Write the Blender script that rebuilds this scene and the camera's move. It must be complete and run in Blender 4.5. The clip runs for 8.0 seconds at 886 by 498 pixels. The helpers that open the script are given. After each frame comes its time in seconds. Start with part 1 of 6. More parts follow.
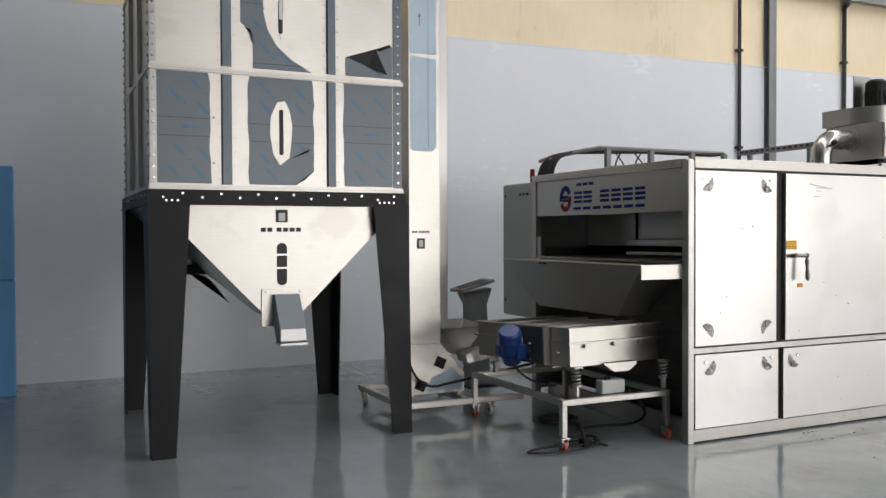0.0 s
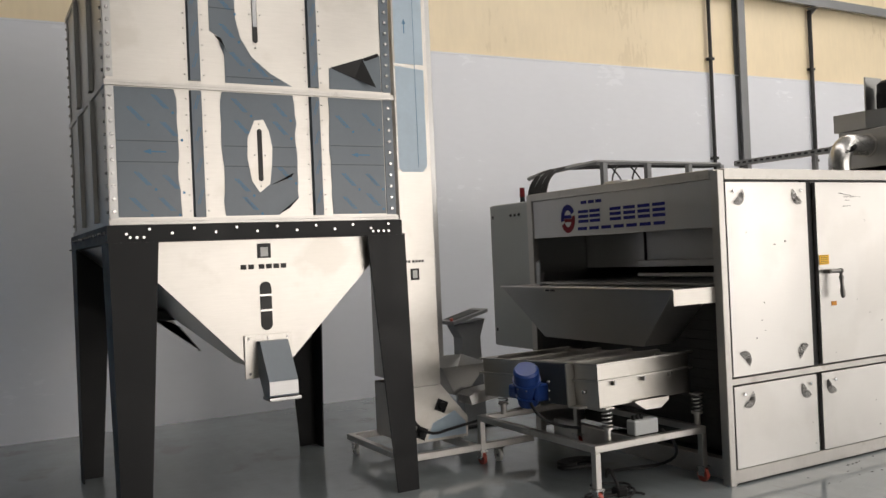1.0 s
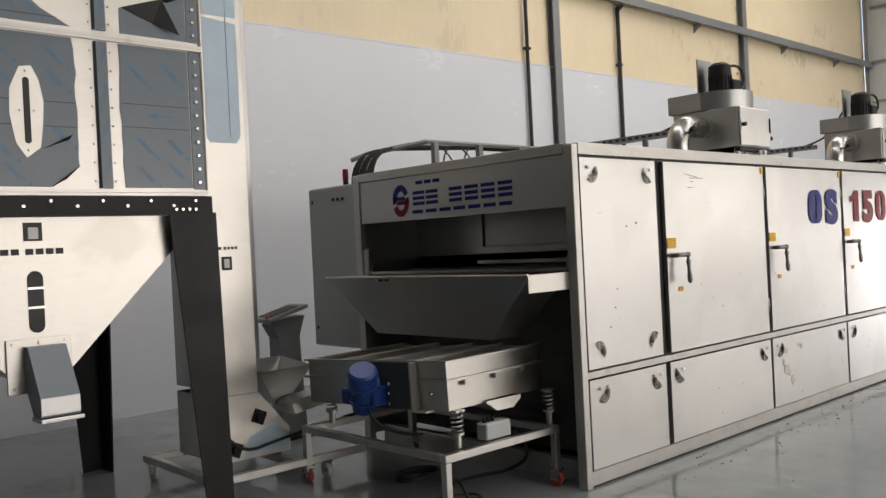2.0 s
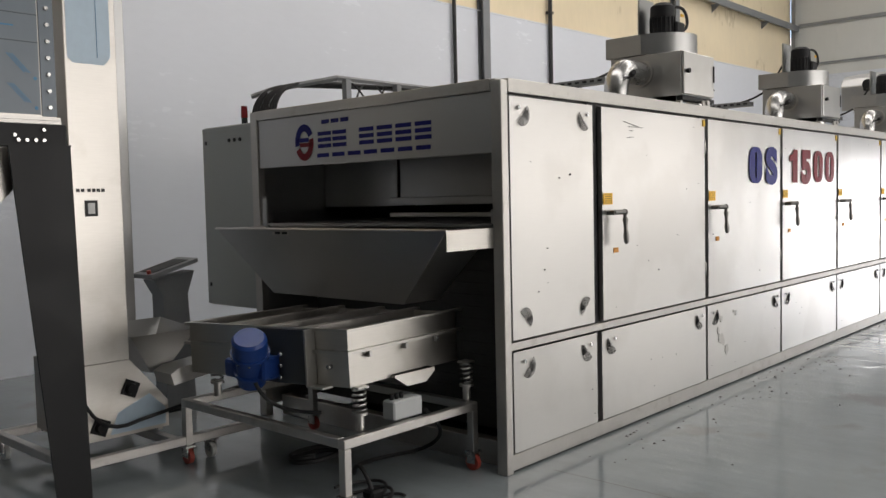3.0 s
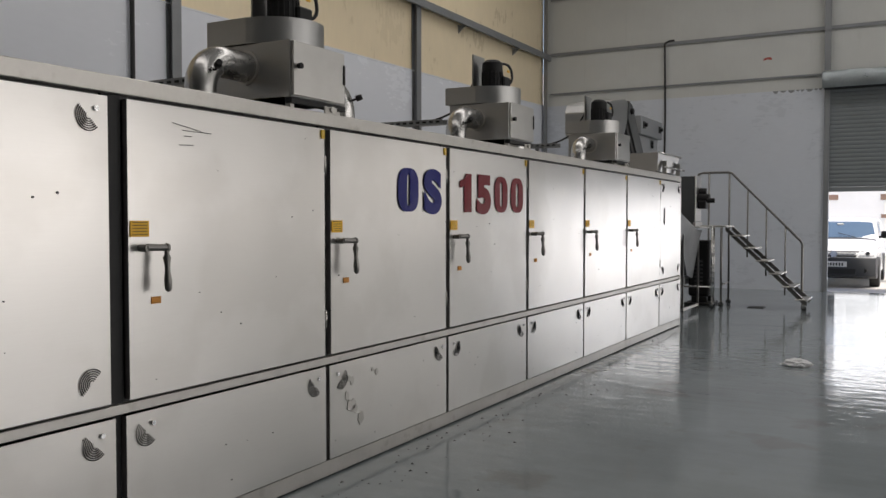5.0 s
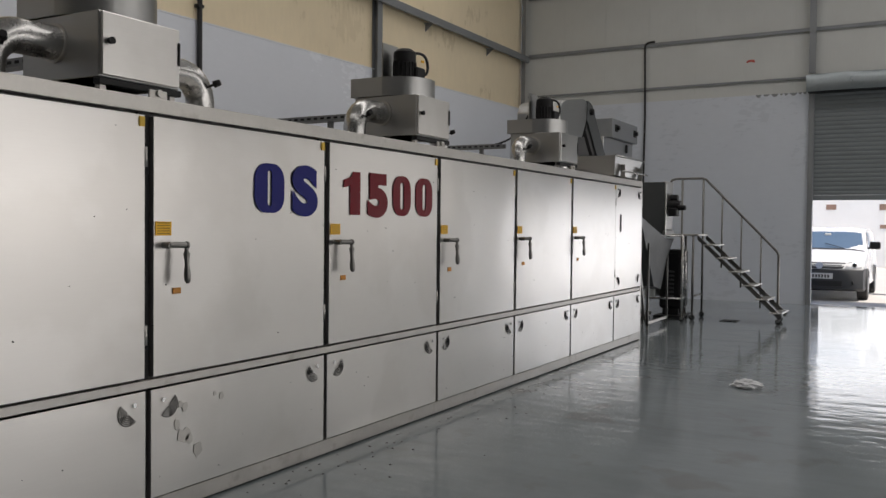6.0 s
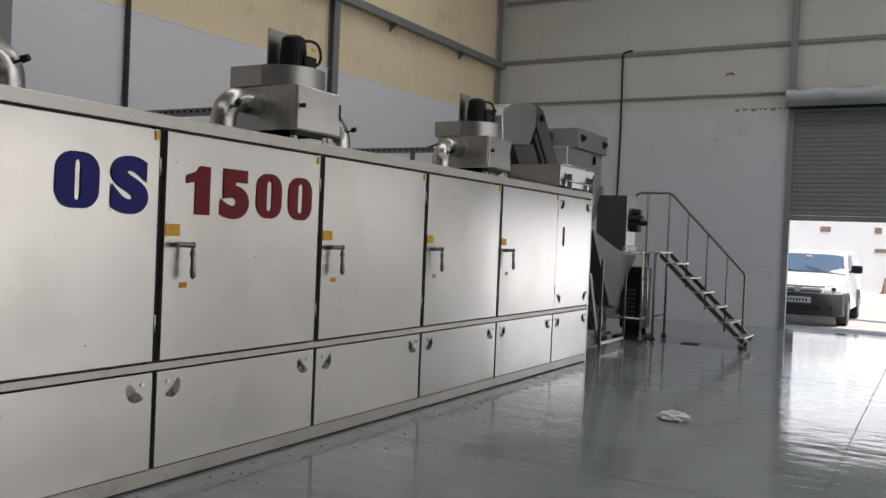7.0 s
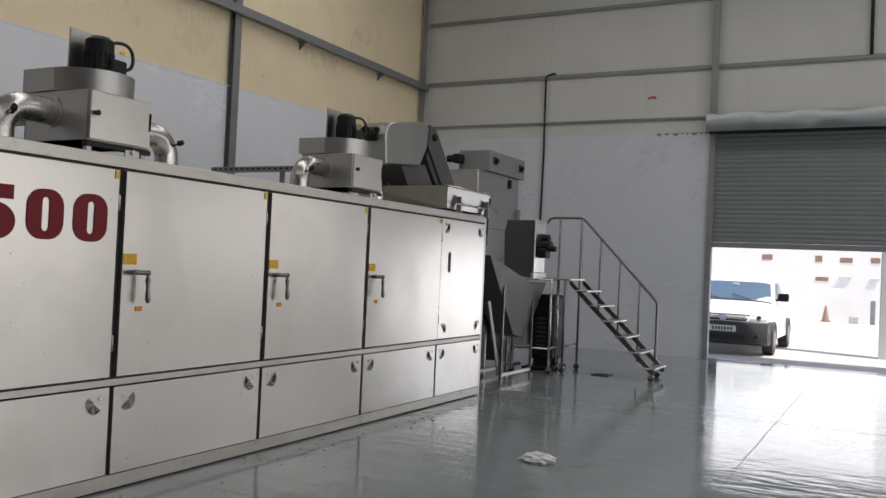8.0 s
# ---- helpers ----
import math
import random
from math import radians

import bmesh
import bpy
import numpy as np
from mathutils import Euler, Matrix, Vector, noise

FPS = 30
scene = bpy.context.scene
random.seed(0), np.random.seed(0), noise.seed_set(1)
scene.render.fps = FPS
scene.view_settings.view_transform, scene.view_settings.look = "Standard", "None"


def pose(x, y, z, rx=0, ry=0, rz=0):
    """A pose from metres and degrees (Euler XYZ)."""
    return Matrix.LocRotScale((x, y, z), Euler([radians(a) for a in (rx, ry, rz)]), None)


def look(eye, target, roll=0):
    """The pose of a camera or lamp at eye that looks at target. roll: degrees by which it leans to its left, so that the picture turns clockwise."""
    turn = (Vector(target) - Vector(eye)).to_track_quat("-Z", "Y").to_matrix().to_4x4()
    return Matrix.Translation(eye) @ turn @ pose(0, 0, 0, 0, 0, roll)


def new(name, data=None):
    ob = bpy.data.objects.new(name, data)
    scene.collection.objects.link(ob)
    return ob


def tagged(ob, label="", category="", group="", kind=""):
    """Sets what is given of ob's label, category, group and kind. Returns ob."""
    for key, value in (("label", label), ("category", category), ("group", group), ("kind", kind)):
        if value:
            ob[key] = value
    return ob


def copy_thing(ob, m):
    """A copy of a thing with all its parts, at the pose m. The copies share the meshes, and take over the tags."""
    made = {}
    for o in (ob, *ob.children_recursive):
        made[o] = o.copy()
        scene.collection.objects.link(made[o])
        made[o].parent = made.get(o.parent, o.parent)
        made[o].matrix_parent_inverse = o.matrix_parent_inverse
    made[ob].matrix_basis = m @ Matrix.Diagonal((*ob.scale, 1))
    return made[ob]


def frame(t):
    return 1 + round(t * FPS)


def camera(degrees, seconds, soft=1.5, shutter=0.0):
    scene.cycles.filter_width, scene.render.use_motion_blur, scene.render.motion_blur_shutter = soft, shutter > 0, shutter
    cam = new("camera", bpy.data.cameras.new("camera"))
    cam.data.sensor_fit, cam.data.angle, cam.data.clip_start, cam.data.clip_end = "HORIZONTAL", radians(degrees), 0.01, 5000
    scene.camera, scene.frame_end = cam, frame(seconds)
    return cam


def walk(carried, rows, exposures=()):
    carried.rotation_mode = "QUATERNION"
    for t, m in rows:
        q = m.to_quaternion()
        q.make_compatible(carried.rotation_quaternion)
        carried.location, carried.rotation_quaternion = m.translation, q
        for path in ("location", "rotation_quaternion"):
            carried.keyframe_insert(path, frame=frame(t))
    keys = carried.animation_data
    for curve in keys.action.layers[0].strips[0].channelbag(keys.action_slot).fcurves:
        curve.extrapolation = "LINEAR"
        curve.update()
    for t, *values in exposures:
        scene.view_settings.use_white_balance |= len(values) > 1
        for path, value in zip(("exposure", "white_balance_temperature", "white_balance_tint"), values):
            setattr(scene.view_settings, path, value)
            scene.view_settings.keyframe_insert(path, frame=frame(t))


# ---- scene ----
cam = camera(54.5, 8.0)
PATH = [
    (0, (-0.052, 0.018, 1.588), (0.805, 1.825, 1.553), -0.2),
    (0.5, (-0.172, 0.46, 1.621), (0.832, 2.189, 1.597), -0.5),
    (1, (-0.117, 0.899, 1.653), (0.864, 2.642, 1.665), -2.5),
    (1.5, (-0.014, 1.305, 1.642), (1.249, 2.854, 1.71), -1.7),
    (1.7, (0.057, 1.47, 1.589), (1.371, 2.977, 1.637), -2.5),
    (2.8, (0.584, 2.135, 1.52), (2.029, 3.512, 1.393), -1.0),
    (3, (0.735, 2.188, 1.513), (2.214, 3.529, 1.397), -1.3),
    (3.5, (1.195, 2.241, 1.547), (2.783, 3.452, 1.434), -0.5),
    (4, (1.688, 2.242, 1.546), (3.374, 3.31, 1.424), -0.7),
    (4.5, (2.179, 2.084, 1.526), (3.905, 3.088, 1.423), -0.4),
    (5, (2.715, 1.984, 1.531), (4.461, 2.956, 1.463), 0.0),
    (6.5, (4.262, 1.349, 1.51), (5.99, 2.354, 1.469), 1.3),
    (7, (4.794, 1.142, 1.516), (6.524, 2.145, 1.488), 2.4),
    (7.5, (5.357, 0.909, 1.538), (7.106, 1.878, 1.546), 2.2),
    (8, (5.803, 0.619, 1.543), (7.572, 1.552, 1.581), 2.6),
]
EXPOSURE = [(0.0, 1.45, 6600, 12), (1.0, 1.45, 7050, 14), (1.5, 1.36, 7450, 14), (1.7, 1.3, 7250, 14), (3.0, 1.25, 6800, 13), (3.5, 1.15, 6800, 13), (4.5, 0.62, 6750, 13), (5.0, 0.35, 6750, 13), (6.5, 0.18, 6700, 13), (8.0, 0.38, 6700, 13)]
walk(cam, [(t, look(eye, target, roll)) for t, eye, target, roll in PATH], EXPOSURE)

# ---- world, sun, large lights ----
world = bpy.data.worlds.new("world")
scene.world = world
world.use_nodes = True
wn = world.node_tree.nodes
sky = wn.new("ShaderNodeTexSky")
sky.sky_type, sky.sun_disc = "NISHITA", False
sky.sun_elevation, sky.sun_rotation = radians(61), radians(197.5)
wn["Background"].inputs["Strength"].default_value = 0.15
world.node_tree.links.new(sky.outputs[0], wn["Background"].inputs["Color"])
sun_data = bpy.data.lights.new("sun", "SUN")
sun_data.energy, sun_data.angle, sun_data.color = 5.0, radians(0.5), (1.0, 0.95, 0.88)
sun = new("sun", sun_data)
sun.matrix_basis = look((-6, -19, 36), (0, 0, 0))

HALL_X0, HALL_X1, HALL_Y0, HALL_Y1, HALL_Z = -14.0, 22.6, -9.0, 10.2, 8.2
WINDOWS = [(5.0, 4.85), (10.0, 4.85), (15.0, 4.85), (19.8, 4.6)]   # middle and width along the long side wall
WIN_Z0, WIN_Z1 = 0.8, 4.0
ADDED_WINDOW = -5.0   # middle of an unseen window added to the end wall, south of the shutter
WINDOW_POWER = (80.0, 88.0, 84.0, 47.0)
ADDED_ROOF_STRIPS = (4.0, 11.0, 17.5)   # unseen strips across the roof, added as fill light
ROOF_POWER = (110.0, 160.0, 165.0)


def window_lamp(name, place, aim, w, h, power, colour):
    d = bpy.data.lights.new(name, "AREA")
    d.shape, d.size, d.size_y, d.energy, d.color = "RECTANGLE", w, h, power, colour
    ob = new(name, d)
    ob.matrix_basis = look(place, aim)
    return ob


for (wx, ww), window_power in zip(WINDOWS, WINDOW_POWER):
    window_lamp("window_daylight", (wx, HALL_Y0 - 0.05, (WIN_Z0 + WIN_Z1) / 2), (wx, 0, (WIN_Z0 + WIN_Z1) / 2), ww, WIN_Z1 - WIN_Z0, window_power, (1.0, 0.985, 0.97))
# Fill lamps under the roof, with no known source there.
for rx, power in zip(ADDED_ROOF_STRIPS, ROOF_POWER):
    window_lamp("rooflight_daylight", (rx, 0.5, HALL_Z - 0.06), (rx, 0.5001, 0), 1.5, 17.0, power, (1.0, 0.99, 0.98))
window_lamp("door_daylight", (HALL_X1 + 0.25, 1.6, 1.06), (10, 1.6, 0.6), 4.0, 2.0, 26.0, (0.92, 0.96, 1.0))
# Fill lamp in the added opening; brightens what the oven doors mirror.
window_lamp("window_daylight", (HALL_X1 + 0.05, ADDED_WINDOW, (WIN_Z0 + WIN_Z1) / 2), (0, ADDED_WINDOW, (WIN_Z0 + WIN_Z1) / 2), 5.6, WIN_Z1 - WIN_Z0, 33.0, (1.0, 0.985, 0.97))


# ---- materials ----
def material(name, colour, rough=0.5, metal=0.0, vary=0.12, scale=3.0, grain=60.0, bump=0.05, stretch=(1, 1, 1), rough_vary=0.1, per_object=0.0, spec=0.5, coat=0.0, spots=None, brushed=0.0):
    m = bpy.data.materials.new(name)
    m.use_nodes = True
    nt = m.node_tree
    n, l = nt.nodes, nt.links
    b = n["Principled BSDF"]
    b.inputs["Metallic"].default_value = metal
    b.inputs["Specular IOR Level"].default_value = spec
    b.inputs["Coat Weight"].default_value = coat
    if brushed:
        b.inputs["Anisotropic"].default_value = brushed
        way = n.new("ShaderNodeCombineXYZ")
        way.inputs["Z"].default_value = 1.0
        l.new(way.outputs[0], b.inputs["Tangent"])
    geo = n.new("ShaderNodeNewGeometry")
    mp = n.new("ShaderNodeMapping")
    mp.inputs["Scale"].default_value = stretch
    l.new(geo.outputs["Position"], mp.inputs["Vector"])
    big = n.new("ShaderNodeTexNoise")
    big.inputs["Scale"].default_value, big.inputs["Detail"].default_value, big.inputs["Roughness"].default_value = scale, 5, 0.6
    l.new(geo.outputs["Position"], big.inputs["Vector"])
    fine = n.new("ShaderNodeTexNoise")
    fine.inputs["Scale"].default_value, fine.inputs["Detail"].default_value = grain, 3
    l.new(mp.outputs[0], fine.inputs["Vector"])
    mix = n.new("ShaderNodeMath")
    mix.operation = "MULTIPLY_ADD"
    l.new(fine.outputs[0], mix.inputs[0])
    mix.inputs[1].default_value = 0.4
    l.new(big.outputs[0], mix.inputs[2])
    ramp = n.new("ShaderNodeMapRange")
    ramp.inputs["From Min"].default_value, ramp.inputs["From Max"].default_value = 0.4, 1.0
    ramp.inputs["To Min"].default_value, ramp.inputs["To Max"].default_value = 1 - vary, 1 + vary
    l.new(mix.outputs[0], ramp.inputs["Value"])
    value = ramp.outputs[0]
    if per_object:
        info = n.new("ShaderNodeObjectInfo")
        rr = n.new("ShaderNodeMapRange")
        rr.inputs["To Min"].default_value, rr.inputs["To Max"].default_value = 1 - per_object, 1 + per_object
        l.new(info.outputs["Random"], rr.inputs["Value"])
        mm = n.new("ShaderNodeMath")
        mm.operation = "MULTIPLY"
        l.new(value, mm.inputs[0])
        l.new(rr.outputs[0], mm.inputs[1])
        value = mm.outputs[0]
    hsv = n.new("ShaderNodeHueSaturation")
    hsv.inputs["Color"].default_value = (*colour, 1)
    l.new(value, hsv.inputs["Value"])
    out = hsv.outputs[0]
    if spots:
        sn = n.new("ShaderNodeTexNoise")
        sn.inputs["Scale"].default_value, sn.inputs["Detail"].default_value = spots[1], 6
        l.new(geo.outputs["Position"], sn.inputs["Vector"])
        sr = n.new("ShaderNodeMapRange")
        sr.inputs["From Min"].default_value, sr.inputs["From Max"].default_value = spots[2], spots[2] + 0.08
        sr.inputs["To Max"].default_value = spots[3]
        l.new(sn.outputs[0], sr.inputs["Value"])
        mc = n.new("ShaderNodeMix")
        mc.data_type = "RGBA"
        l.new(sr.outputs[0], mc.inputs["Factor"])
        l.new(out, mc.inputs["A"])
        mc.inputs["B"].default_value = (*spots[0], 1)
        out = mc.outputs["Result"]
    l.new(out, b.inputs["Base Color"])
    rr = n.new("ShaderNodeMapRange")
    rr.inputs["From Min"].default_value, rr.inputs["From Max"].default_value = 0.4, 1.0
    rr.inputs["To Min"].default_value, rr.inputs["To Max"].default_value = max(rough - rough_vary, 0.02), rough + rough_vary
    l.new(mix.outputs[0], rr.inputs["Value"])
    l.new(rr.outputs[0], b.inputs["Roughness"])
    if bump:
        bp = n.new("ShaderNodeBump")
        bp.inputs["Strength"].default_value, bp.inputs["Distance"].default_value = bump, 0.01
        l.new(mix.outputs[0], bp.inputs["Height"])
        l.new(bp.outputs[0], b.inputs["Normal"])
    return m


STEEL = material("stainless steel sheet", (0.68, 0.665, 0.645), 0.29, 1.0, 0.04, 1.1, 30.0, 0.0, (0.2, 1, 7), 0.016, 0.02, brushed=0.5, spots=((0.55, 0.53, 0.5), 1.3, 0.52, 0.3))
# Warm blotches put mottled reflections into the steel's colour.
STEEL_BIN = material("stainless sheet with mottled reflections in its colour", (0.56, 0.54, 0.505), 0.36, 1.0, 0.1, 1.4, 30.0, 0.0, (0.3, 0.3, 6), 0.04, brushed=0.4, spots=((0.46, 0.435, 0.39), 2.2, 0.55, 0.5))
STEEL_FRAME = material("satin stainless frame", (0.52, 0.505, 0.48), 0.4, 1.0, 0.1, 4.0, 40.0, 0.02, (1, 1, 1), 0.08, spots=((0.33, 0.3, 0.27), 7.0, 0.62, 0.4))
STEEL_DULL = material("dull stainless sheet", (0.45, 0.45, 0.445), 0.33, 1.0, 0.06, 2.0, 30.0, 0.0, (0.3, 0.3, 8), 0.02, brushed=0.5)
STEEL_PIPE = material("polished stainless tube", (0.5, 0.495, 0.485), 0.27, 1.0, 0.06, 6.0, 80.0, 0.0, (1, 1, 1), 0.02)
STEEL_DARK = material("worn dark steel", (0.2, 0.195, 0.185), 0.35, 1.0, 0.15, 6.0, 60.0, 0.03, (1, 1, 1), 0.08)
STEEL_SIGN = material("grey stainless header sheet", (0.5, 0.5, 0.5), 0.4, 1.0, 0.05, 3.0, 30.0, 0.0, (1, 1, 5), 0.06)
GALV = material("grey painted steel section", (0.24, 0.25, 0.26), 0.5, 0.3, 0.12, 3.0, 40.0, 0.05)
BLACK = material("matt black painted steel", (0.011, 0.0115, 0.0125), 0.5, 0.0, 0.2, 4.0, 120.0, 0.03, spec=0.3)
RUBBER = material("black rubber", (0.012, 0.012, 0.013), 0.6, 0.0, 0.2, 8.0, 90.0, 0.05)
BLACK_PLASTIC = material("black motor casing", (0.010, 0.010, 0.011), 0.5, 0.0, 0.2, 8.0, 90.0, 0.05, spec=0.25)
# Holds the shade of insides in its colour; also crumbs, specks and joints.
DARK_INSIDE = material("dark steel for inner shade, crumbs and joints", (0.1, 0.1, 0.1), 0.6, 0.6, 0.3, 3.0, 40.0, 0.05)
FLOOR = material("grey epoxy floor", (0.24, 0.27, 0.283), 0.085, 0.0, 0.14, 0.9, 4.0, 0.95, (1.7, 0.5, 1), 0.06, spec=0.6, coat=0.0, spots=((0.17, 0.168, 0.16), 1.6, 0.6, 0.5))
WALL_WHITE = material("white glossy wall cladding", (0.77, 0.8, 0.855), 0.24, 0.0, 0.03, 0.6, 6.0, 0.02, (1, 1, 3), 0.06)
WALL_CREAM = material("cream painted panel", (0.87, 0.74, 0.52), 0.33, 0.0, 0.07, 0.9, 20.0, 0.03, (1, 1, 0.2), 0.1)
# Darker copy of the white cladding; the end wall's shade is in its colour.
WALL_WHITE_SHADED = material("white wall cladding with shade in its colour", (0.6, 0.635, 0.69), 0.3, 0.0, 0.05, 0.6, 6.0, 0.02, (1, 1, 3), 0.08)
WALL_GREY = material("pale grey sandwich panel", (0.58, 0.59, 0.57), 0.5, 0.0, 0.06, 0.9, 16.0, 0.03, (1, 6, 0.2), 0.1)
ROOF = material("pale roof sheet", (0.66, 0.66, 0.65), 0.6, 0.0, 0.06, 1.0, 20.0, 0.03)
FILM = material("blue grey protective film", (0.165, 0.2, 0.235), 0.32, 0.0, 0.06, 3.0, 30.0, 0.012, rough_vary=0.04, spec=0.5)
FILM_PALE = material("pale blue protective film", (0.46, 0.58, 0.68), 0.35, 0.0, 0.08, 3.0, 30.0, 0.06)
FILM_PRINT = material("blue film print", (0.06, 0.2, 0.36), 0.4)
FILM_LINE = material("dark film seam", (0.07, 0.085, 0.1), 0.4)
BLUE_PAINT = material("blue motor enamel", (0.012, 0.05, 0.23), 0.35, 0.0, 0.15, 8.0, 90.0, 0.08)
BLUE_PLASTIC = material("light blue plastic sheet", (0.12, 0.36, 0.68), 0.5, 0.0, 0.08, 2.0, 30.0, 0.05)
RED_PLASTIC = material("red castor wheel", (0.42, 0.07, 0.05), 0.45)
WHITE_PLASTIC = material("white nylon", (0.66, 0.66, 0.64), 0.4)
GREY_BOX = material("pale grey enamel", (0.5, 0.52, 0.52), 0.4, 0.0, 0.05, 2.0, 50.0, 0.02)
CABINET = material("grey green enamel", (0.36, 0.385, 0.38), 0.42, 0.0, 0.05, 2.0, 50.0, 0.02)
YELLOW = material("yellow sticker", (0.85, 0.47, 0.02), 0.5)
ORANGE = material("orange sticker", (0.66, 0.27, 0.03), 0.5)
INK_BLUE = material("navy blue vinyl", (0.014, 0.016, 0.16), 0.45, spec=0.2)
INK_RED = material("dark red vinyl", (0.17, 0.012, 0.02), 0.45, spec=0.2)
INK_BLACK = material("black ink", (0.015, 0.015, 0.015), 0.5)
SHUTTER = material("grey shutter slat", (0.19, 0.21, 0.22), 0.6, 0.0, 0.08, 2.0, 40.0, 0.02)
SHUTTER_BOX = material("galvanised sheet housing", (0.28, 0.31, 0.32), 0.34, 0.7, 0.18, 2.2, 30.0, 0.25)
VAN_PAINT = material("white car paint", (0.72, 0.73, 0.74), 0.2, 0.0, 0.02, 2.0, 60.0, 0.0, coat=0.5)
VAN_PLASTIC = material("dark grey bumper plastic", (0.045, 0.047, 0.05), 0.55)
# The blue base colour stands in for the sky mirrored in the glass.
VAN_GLASS = material("car glass with sky reflection in its colour", (0.09, 0.14, 0.21), 0.05, 0.0, 0.05, 2.0, 20.0, 0.0, spec=0.9)
LAMP_GLASS = material("clear lamp glass", (0.55, 0.57, 0.58), 0.12, 0.4)
CHROME = material("chrome", (0.75, 0.75, 0.76), 0.12, 1.0)
CONCRETE = material("pale yard concrete", (0.5, 0.48, 0.45), 0.8, 0.0, 0.1, 0.8, 20.0, 0.1)
FACADE = material("whitewashed render", (0.86, 0.85, 0.83), 0.8, 0.0, 0.05, 1.0, 20.0, 0.05)
BROWN = material("brown shutter wood", (0.3, 0.19, 0.14), 0.6)
# Sheet metal darkened so that its colour carries the shade around the machines.
SHADED_SHEET = material("grey sheet metal with shade in its colour", (0.075, 0.08, 0.082), 0.45, 0.2, 0.12, 3.0, 40.0, 0.02)
MESH = material("woven steel belt", (0.36, 0.36, 0.35), 0.4, 0.9)
CLEAR = material("crumpled white plastic", (0.72, 0.73, 0.74), 0.3, 0.0, 0.05, 20.0, 90.0, 0.4)
BEACON = material("red beacon lens", (0.2, 0.012, 0.015), 0.2)
LED_YELLOW = material("yellow decal", (0.7, 0.45, 0.05), 0.5)


# ---- mesh helpers ----
def box(bm, x0, y0, z0, x1, y1, z1, bevel=0.0, seg=1):
    verts = [bm.verts.new((x, y, z)) for x in (x0, x1) for y in (y0, y1) for z in (z0, z1)]
    f = [(0, 1, 3, 2), (4, 6, 7, 5), (0, 4, 5, 1), (2, 3, 7, 6), (0, 2, 6, 4), (1, 5, 7, 3)]
    faces = [bm.faces.new([verts[i] for i in q]) for q in f]
    if bevel:
        edges = list({e for fc in faces for e in fc.edges})
        bmesh.ops.bevel(bm, geom=edges, offset=bevel, segments=seg, profile=0.5, affect="EDGES")
    return bm


def cyl(bm, a, b, r, r2=None, n=16, caps=True):
    a, b = Vector(a), Vector(b)
    r2 = r if r2 is None else r2
    d = b - a
    q = d.to_track_quat("Z", "Y").to_matrix()
    rings = []
    for p, rad in ((a, r), (b, r2)):
        rings.append([bm.verts.new(p + q @ Vector((rad * math.cos(2 * math.pi * i / n), rad * math.sin(2 * math.pi * i / n), 0))) for i in range(n)])
    for i in range(n):
        f = bm.faces.new((rings[0][i], rings[0][(i + 1) % n], rings[1][(i + 1) % n], rings[1][i]))
        f.smooth = True
    if caps:
        bm.faces.new(rings[0][::-1])
        bm.faces.new(rings[1])
    return bm


def tube(bm, pts, r, n=10, caps=True):
    """A round bar along points."""
    pts = [Vector(p) for p in pts]
    rings = []
    up = Vector((0, 0, 1))
    for i, p in enumerate(pts):
        t = (pts[min(i + 1, len(pts) - 1)] - pts[max(i - 1, 0)]).normalized()
        ref = up if abs(t.dot(up)) < 0.95 else Vector((1, 0, 0))
        if rings:
            ref = last
        u = (ref - t * ref.dot(t)).normalized()
        last = u
        w = t.cross(u)
        rings.append([bm.verts.new(p + r * (math.cos(2 * math.pi * k / n) * u + math.sin(2 * math.pi * k / n) * w)) for k in range(n)])
    for a, b in zip(rings, rings[1:]):
        for k in range(n):
            f = bm.faces.new((a[k], a[(k + 1) % n], b[(k + 1) % n], b[k]))
            f.smooth = True
    if caps:
        bm.faces.new(rings[0][::-1])
        bm.faces.new(rings[-1])
    return bm


def arc(p0, p1, p2, n=10):
    """A smooth bend from p0 to p2 that leans to p1."""
    p0, p1, p2 = Vector(p0), Vector(p1), Vector(p2)
    return [(1 - s) ** 2 * p0 + 2 * s * (1 - s) * p1 + s * s * p2 for s in [i / n for i in range(n + 1)]]


def quarter(c, a, b, n=10):
    """A quarter circle round c from c + a to c + b."""
    c, a, b = Vector(c), Vector(a), Vector(b)
    return [c + math.cos(s) * a + math.sin(s) * b for s in [i * math.pi / 2 / n for i in range(n + 1)]]


def plate(bm, pts, thick):
    """A flat polygon pushed along a vector."""
    v = Vector(thick)
    lo = [bm.verts.new(Vector(p)) for p in pts]
    hi = [bm.verts.new(Vector(p) + v) for p in pts]
    k = len(pts)
    bm.faces.new(lo)
    bm.faces.new(hi[::-1])
    for i in range(k):
        bm.faces.new((lo[i], hi[i], hi[(i + 1) % k], lo[(i + 1) % k]))
    return bm


def ring(bm, x0, y0, x1, y1, t, z0, z1):
    """Four thin upright walls as one closed shell."""
    loops = []
    for d, z in ((0, z0), (0, z1), (t, z1), (t, z0)):
        loops.append([bm.verts.new(p) for p in ((x0 + d, y0 + d, z), (x1 - d, y0 + d, z), (x1 - d, y1 - d, z), (x0 + d, y1 - d, z))])
    for a, b in zip(loops, loops[1:] + loops[:1]):
        for i in range(4):
            bm.faces.new((a[i], a[(i + 1) % 4], b[(i + 1) % 4], b[i]))
    return bm


def B():
    return bmesh.new()


